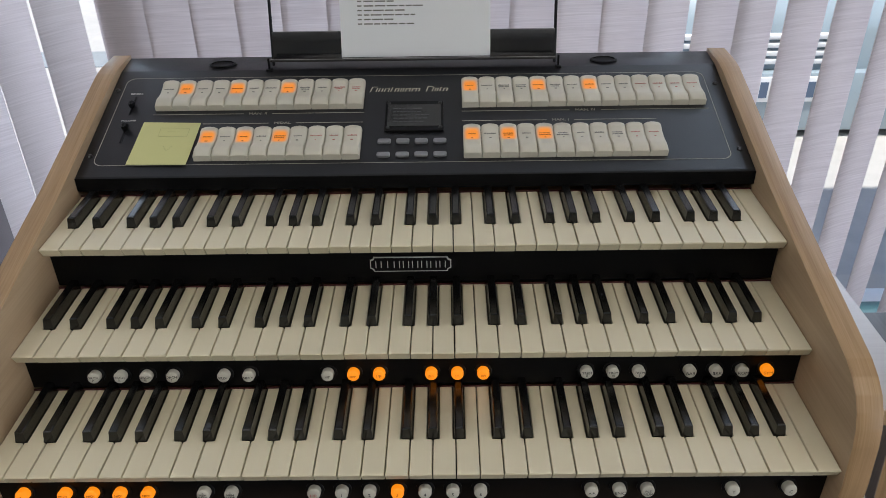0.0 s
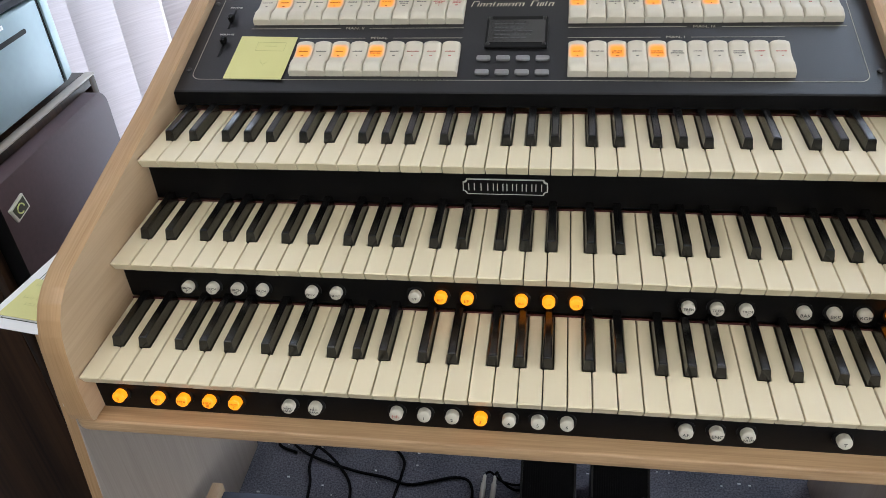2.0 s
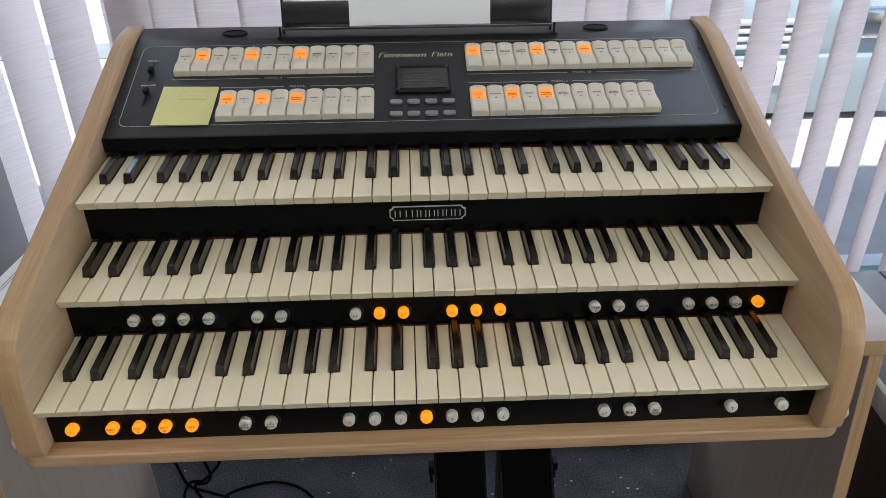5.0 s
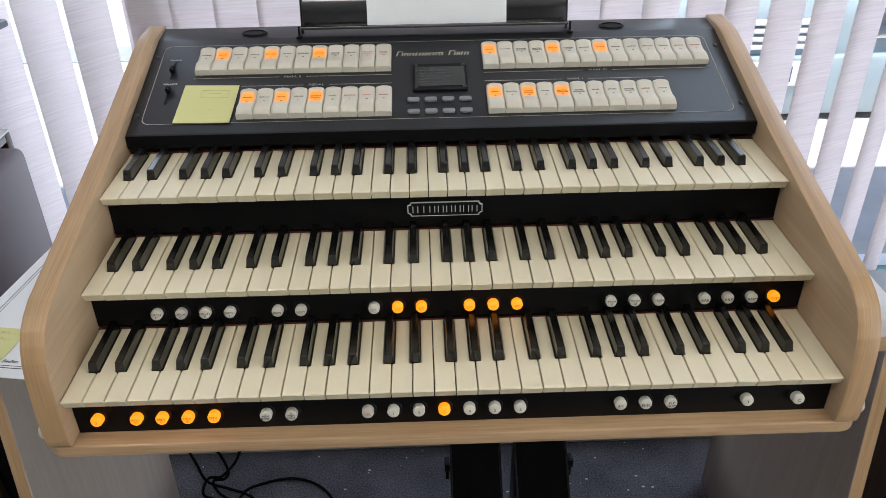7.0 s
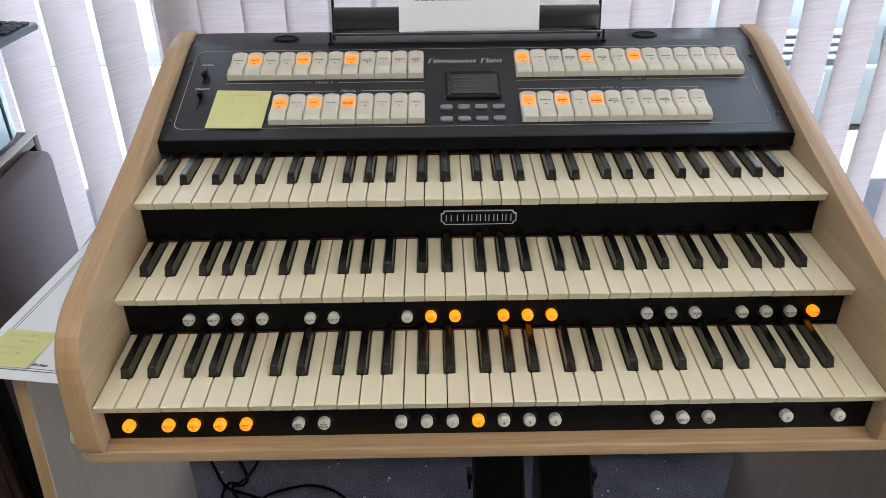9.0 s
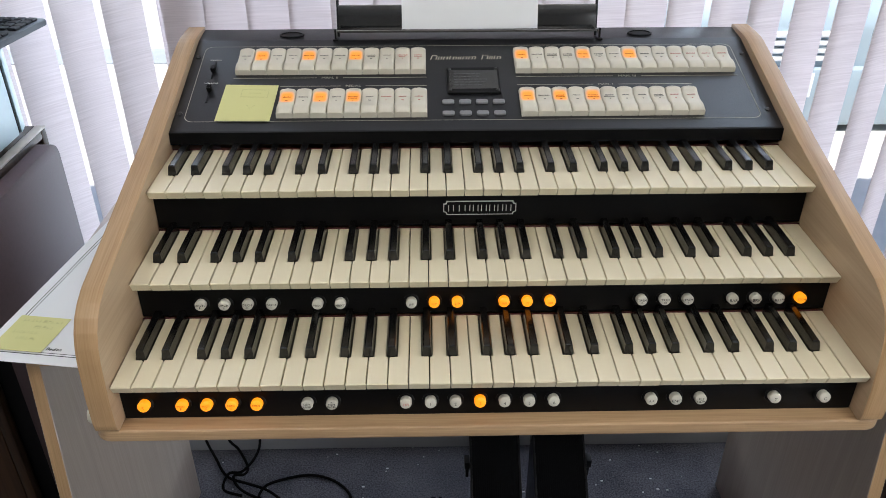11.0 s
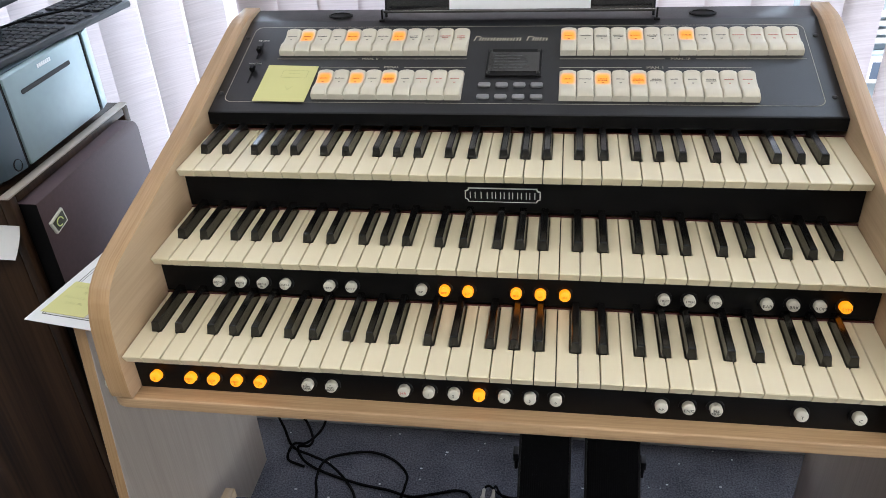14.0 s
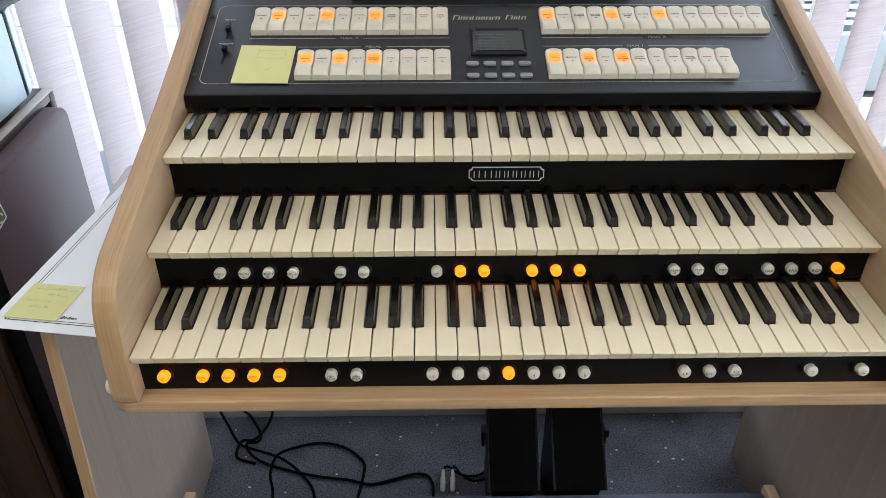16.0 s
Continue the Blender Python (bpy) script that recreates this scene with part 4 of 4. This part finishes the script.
# ---- stand ----
stand = thing("organ_stand", (-0.01, 0.38, 0), "pale ash laminate stand with oak edges and panel legs", "stand")
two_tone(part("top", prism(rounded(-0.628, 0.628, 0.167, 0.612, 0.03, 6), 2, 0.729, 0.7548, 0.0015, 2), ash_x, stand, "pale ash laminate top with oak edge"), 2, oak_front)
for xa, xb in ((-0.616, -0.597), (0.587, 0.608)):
    two_tone(part("leg", prism([(0.172, 0.7288), (0.082, 0.0), (0.598, 0.0), (0.598, 0.7288)], 0, xa, xb, 0.001, 1), ash_z, stand, "ash laminate leg toned darker for shade, with oak front edge"), 0, oak_edge)

# ---- expression pedals, pedalboard ----
for x0, x1 in ((0.008, 0.106), (0.134, 0.236)):
    pd = thing("expression_pedal", ((x0 + x1) / 2, 0.45, 0), "black ribbed expression pedal on the carpet", "pedal", "expression pedals")
    ang = math.atan2(0.31 - 0.17, 0.53 - 0.36)
    pm = Matrix.Translation(((x0 + x1) / 2, 0.36, 0.17)) @ Matrix.Rotation(ang, 4, "X")
    w = (x1 - x0) / 2
    L = 0.235
    part("treadle", box(-w, w, 0, L, -0.012, 0.0, 0.003), cable_black, pd, "", pm)
    part("rubber_ribs", join(*[box(-w + 0.008 + i * 0.0042, -w + 0.0098 + i * 0.0042, 0.008, L - 0.008, 0.0, 0.0005) for i in range(int((2 * w - 0.016) / 0.0042))]), cable_black, pd, "fine black ribs", pm)
    for xa in (-w - 0.0012, w - 0.003):
        part("edge_trim", box(xa, xa + 0.0042, 0, L, -0.010, 0.0022, 0.0006), black_plastic, pd, "thin metal edge", pm)
    part("housing", prism([(0.375, 0.0), (0.56, 0.0), (0.56, 0.29), (0.375, 0.15)], 0, x0 + 0.008, x1 - 0.008, 0.003, 1), black_plastic, pd)
    sx = x0 - 0.012 if x0 < 0.1 else x1 + 0.001
    part("bracket", join(box(sx, sx + 0.011, 0.440, 0.462, 0.228, 0.248, 0.002), box(sx + 0.002, sx + 0.009, 0.446, 0.456, 0.2, 0.23, 0.002)), black_plastic, pd, "black side pin")
pbd = thing("pedalboard", (0, 0.3, 0), "pedalboard end with blue-grey rail between oak blocks", "pedalboard")
part("rail", box(-0.545, 0.530, 0.285, 0.345, 0.02, 0.178, 0.004), rail_blue, pbd)
for xa, xb in ((-0.567, -0.5455), (0.5305, 0.552)):
    part("end_block", box(xa, xb, 0.10, 0.352, 0.0, 0.192, 0.003), oak_y, pbd, "oak end block")

# ---- low chest beside the stand ----
chest = thing("low_chest", (1.15, 0.3, 0), "low dark plank-topped wooden chest beside the organ", "chest")
part("body", box(0.822, 1.87, -0.25, 0.730, 0.0, 0.418, 0.003), walnut, chest)
for i in range(6):
    part("plank", box(0.819 + i * 0.18, 0.819 + (i + 1) * 0.18 - 0.003, -0.26, 0.772, 0.4185, 0.450, 0.002), walnut_x, chest)
part("edge_trim", box(0.803, 0.8185, -0.262, 0.773, 0.405, 0.452, 0.003), trim_grey, chest, "paler rounded edge")

# ---- loudspeaker, hi-fi and computer keyboard ----
SPK = Matrix.Translation((-0.797, 0.36, 0)) @ Matrix.Rotation(radians(0), 4, "Z")
spk = thing("speaker_cabinet", (-0.95, 0.55, 0), "dark walnut floor speaker with brown-black grille", "loudspeaker")
part("body", join(box(-1.25, -0.815, 0.352, 0.752, 0.0, 0.836, 0.003)), walnut, spk)
part("front_rail", box(-0.8145, -0.797, 0.3725, 0.7315, 0.8180, 0.8318, 0.001), walnut, spk)
part("front_rim", box(-0.8145, -0.796, 0.352, 0.752, 0.8325, 0.8366, 0.0015), trim_grey, spk, "paler worn top edge")
for ya, yb in ((0.352, 0.372), (0.732, 0.752)):
    part("front_stile", box(-0.8145, -0.797, ya, yb, 0.0, 0.8320, 0.003), walnut, spk)
gr = part("grille", prism([(0.3735, 0.03), (0.7240, 0.03), *[(0.6940 + 0.030 * math.cos(k * math.pi / 12), 0.7895 + 0.030 * math.sin(k * math.pi / 12)) for k in range(7)], (0.3735, 0.8145)], 0, -0.8145, -0.768, 0.003, 2), grille_cloth, spk, "brown-black cloth grille, near side blackened for shade")
# near side faces take black: the shade there is put into the colour
gr.data.materials.append(black_rail)
for pg in gr.data.polygons:
    if pg.normal.y < -0.6:
        pg.material_index = 1
em = part("emblem", prism([(0.3840, 0.7720), (0.4240, 0.7810), (0.4290, 0.7530), (0.3930, 0.7460)], 0, -0.768, -0.7635, 0.0008, 1), emblem_metal, gr, "diamond-shaped metal emblem")
part("emblem_field", prism([(0.3890, 0.7695), (0.4210, 0.7768), (0.4245, 0.7560), (0.3965, 0.7502)], 0, -0.7634, -0.7629), emblem_green, em, "dark green field")
part("emblem_mark", tube([(-0.7628, 0.4075 + 0.0085 * math.cos(k * math.pi / 8), 0.7632 + 0.0075 * math.sin(k * math.pi / 8)) for k in range(14)], 0.0013, 5), emblem_yellow, em, "pale yellow-green curved mark")

hifi = thing("compact_stereo", (-0.92, 0.50, 0.837), "silver compact stereo with a disc slot", "stereo")
part("body", box(-1.10, -0.8215, 0.335, 0.700, 0.8480, 1.0015, 0.004), silver_dark, hifi)
part("front_panel", box(-0.821, -0.804, 0.4412, 0.6718, 0.8510, 0.9995, 0.003), silver, hifi, "pale silver front")
part("end_panel", prism([(-0.821, 0.6812), (-0.804, 0.6812), (-0.812, 0.711), (-0.821, 0.716)], 2, 0.8510, 0.9995, 0.002, 2), silver, hifi, "rounded silver end")
part("control_panel", prism([(-0.821, 0.4318), (-0.804, 0.4318), (-0.810, 0.385), (-0.835, 0.335), (-0.86, 0.335)], 2, 0.8510, 0.9995, 0.002, 2), silver_dark, hifi, "dark curved silver end")
for ya, yb in ((0.4320, 0.4410), (0.6720, 0.6810)):
    part("seam", box(-0.8212, -0.808, ya, yb, 0.850, 1.0), black_plastic, hifi, "black seam")
for fx, fy in ((-1.06, 0.39), (-1.06, 0.66), (-0.85, 0.39), (-0.85, 0.66)):
    part("foot", lathe([(0.014, 0.8366), (0.016, 0.8375), (0.016, 0.8482)], 16), black_plastic, hifi, "black rubber foot", Matrix.Translation((fx, fy, 0)))
part("disc_slot", prism(rounded(0.475, 0.622, 0.9610, 0.9690, 0.0039, 4), 0, -0.8045, -0.8030, 0.0004, 1), black_plastic, hifi, "dark disc slot")
part("maker_mark", join(*[box(-0.8042, -0.8034, 0.533 + i * 0.0058, 0.5374 + i * 0.0058, 0.9852, 0.9915) for i in range(7)]), frame_white, hifi, "small pale maker's mark", smooth=None)
ring = tube([(0.0095 * math.cos(a * math.pi / 12), 0.0095 * math.sin(a * math.pi / 12), 0) for a in range(24)], 0.0012, 6, True)
part("knob_ring", ring, black_plastic, hifi, "", Matrix.Translation((-0.806, 0.412, 0.865)) @ Matrix.Rotation(radians(84), 4, "Y"))

kb = thing("computer_keyboard", (-0.87, 0.60, 1.003), "thin black computer keyboard lying on the stereo", "keyboard")
KM = Matrix.Translation((-0.784, 0.832, 1.0025)) @ Matrix.Rotation(radians(-97), 4, "Z")
part("case", prism(rounded(-0.01, 0.44, -0.150, 0.0, 0.008, 3), 2, 0, 0.012, 0.003, 2), board_grey, kb, "", KM)
kc = mesh_of(box(0, 0.0165, -0.0165, 0, 0.0121, 0.0165, 0.0012, 1), key_black, "key")
for j in range(6):
    for i in range(22):
        if i in (4, 8):
            continue
        put("key", kc, kb, KM @ Matrix.Translation((0.004 + i * 0.0192, -0.010 - j * 0.0212, 0)))
mon = thing("monitor_foot", (-1.0, 0.76, 1.003), "black monitor foot on a grey riser behind the keyboard", "monitor")
part("riser", box(-1.09, -0.965, 0.60, 0.688, 1.0020, 1.040, 0.003), board_grey, mon)
part("foot", box(-1.12, -0.955, 0.62, 0.80, 1.0402, 1.062, 0.004), black_plastic, mon)
cb = thing("keyboard_cable", (-0.9, 0.6, 1.03), "thin black cable coiled over the computer keyboard", "cable")
part("cord", tube(smooth_line([(-0.83, 0.80, 1.024), (-0.845, 0.72, 1.030), (-0.87, 0.66, 1.034), (-0.91, 0.60, 1.030), (-0.93, 0.54, 1.024), (-0.89, 0.49, 1.026), (-0.86, 0.53, 1.028), (-0.90, 0.60, 1.034), (-0.96, 0.66, 1.04)], 8), 0.0022), cable_black, cb)

# ---- papers on the stand ----
ps = thing("printed_sheets", (-0.6, 0.3, 0.755), "white printed sheets lying on the stand beside the cheek", "paper")
pmx = Matrix.Translation((-0.670, 0.152, 0.7550)) @ Matrix.Rotation(radians(-8.5), 4, "Z")
part("lower_sheet", box(0.004, 0.210, 0.003, 0.430, 0.0, 0.0012), paper_white, ps, "", pmx @ Matrix.Rotation(radians(0.8), 4, "Z"))
part("sheet", box(0, 0.205, 0, 0.425, 0.0014, 0.0026, 0.0003, 1), paper_white, ps, "", pmx)
part("printed_border", join(box(0.016, 0.200, 0.017, 0.0183, 0.0027, 0.0029), box(0.016, 0.0172, 0.0183, 0.41, 0.0027, 0.0029), box(0.0205, 0.0214, 0.0183, 0.41, 0.0027, 0.0029),
                            box(0.0214, 0.200, 0.0215, 0.0224, 0.0027, 0.0029)), dark_ink, ps, "thin black printed border", pmx, smooth=None)
put("lettering", lettering("Bedien", 0.008, dark_ink, slant=0.25), ps, pmx @ Matrix.Translation((0.098, 0.030, 0.0028)))
sticky("sticky_note", Matrix.Translation((-0.6185, 0.1645, 0.7578)) @ Matrix.Rotation(radians(-9), 4, "Z"), 0.074, 0.076, "yellow sticky note with faint handwriting on the printed sheets", 6)
strip = thing("paper_strip", (-0.91, 0.35, 0.745), "loose white paper strip taped to the speaker side", "paper")
bm = bmesh.new()
rows = []
for i in range(9):
    v = i / 8
    rows.append([[bm.verts.new((-1.02 + 0.226 * u - 0.012 * v * u, 0.3512 - d - 0.022 * v * v, 0.786 + 0.006 * (1 - u) - 0.052 * v)) for u in (0, 0.25, 0.5, 0.75, 1)] for d in (0, 0.0006)])
for a, b in zip(rows, rows[1:]):
    for d in (0, 1):
        for k in range(4):
            bm.faces.new((a[d][k], a[d][k + 1], b[d][k + 1], b[d][k]))
    for k in (0, 4):
        bm.faces.new((a[0][k], b[0][k], b[1][k], a[1][k]))
for r in (rows[0], rows[-1]):
    for k in range(4):
        bm.faces.new((r[0][k], r[0][k + 1], r[1][k + 1], r[1][k]))
part("paper", bm, paper_white, strip)
part("upper_fold", prism([(-1.05, 0.7885), (-0.830, 0.7885), (-0.8175, 0.8355), (-1.05, 0.8355)], 1, 0.3505, 0.3512), paper_white, strip)

# ---- cables on the carpet ----
CABLES = ([(-0.625, 0.775, 0.30), (-0.612, 0.718, 0.10), (-0.582, 0.692, 0.008), (-0.544, 0.638, 0.006), (-0.491, 0.612, 0.010), (-0.440, 0.586, 0.015), (-0.391, 0.548, 0.006), (-0.358, 0.495, 0.006), (-0.35, 0.40, 0.006)],
          [(-0.570, 0.778, 0.30), (-0.557, 0.718, 0.08), (-0.533, 0.719, 0.010), (-0.503, 0.668, 0.008), (-0.503, 0.637, 0.015), (-0.527, 0.629, 0.017), (-0.508, 0.600, 0.008), (-0.458, 0.572, 0.006), (-0.365, 0.544, 0.006),
           (-0.288, 0.531, 0.006), (-0.237, 0.518, 0.006), (-0.188, 0.530, 0.006), (-0.138, 0.545, 0.006), (-0.107, 0.535, 0.006), (-0.098, 0.490, 0.006), (-0.11, 0.40, 0.006)],
          [(-0.460, 0.778, 0.30), (-0.474, 0.718, 0.08), (-0.487, 0.709, 0.010), (-0.507, 0.640, 0.022), (-0.538, 0.632, 0.022), (-0.545, 0.60, 0.006), (-0.50, 0.58, 0.006)],
          [(-0.44, 0.40, 0.006), (-0.447, 0.496, 0.006), (-0.460, 0.546, 0.010), (-0.451, 0.594, 0.017), (-0.408, 0.629, 0.006), (-0.350, 0.639, 0.006), (-0.296, 0.621, 0.006), (-0.257, 0.582, 0.006), (-0.252, 0.535, 0.016), (-0.260, 0.494, 0.006), (-0.27, 0.40, 0.006)],
          [(0.023, 0.552, 0.006), (-0.007, 0.537, 0.006), (-0.040, 0.544, 0.006), (-0.063, 0.563, 0.008), (-0.075, 0.560, 0.007)],
          [(0.022, 0.530, 0.006), (-0.010, 0.524, 0.006), (-0.036, 0.534, 0.016), (-0.050, 0.562, 0.010), (-0.054, 0.556, 0.007)])
for pts in CABLES:
    c = thing("floor_cable", pts[len(pts) // 2], "black cable looping on the carpet", "cable", "floor cables")
    part("cord", tube(smooth_line(pts, 10), 0.0032 if len(pts) > 6 else 0.0026), cable_black, c)
for x in (-0.076, -0.054):
    pl = thing("cable_plug", (x, 0.52, 0.0), "slim white cable plug on the carpet", "plug", "cable plugs")
    part("plug_body", lathe([(0.003, 0), (0.0036, 0.002), (0.0040, 0.020), (0.0056, 0.022), (0.0056, 0.056), (0.003, 0.06)], 14), cap_white, pl, "", pose(x, 0.556, 0.0062, 90, 0, -2))

# specks and lint on the carpet
rf = random.Random(4)
specks = []
for i in range(70):
    x, y, s = rf.uniform(-0.58, 0.55), rf.uniform(0.36, 0.75), rf.uniform(0.0012, 0.0035)
    specks.append(box(x, x + s * rf.uniform(1, 2.2), y, y + s, 0.0003, 0.0014))
tagged(put("carpet_lint", mesh_of(join(*specks), paper_white, "lint")), "small pale specks of lint on the carpet", "lint", kind="stuff")
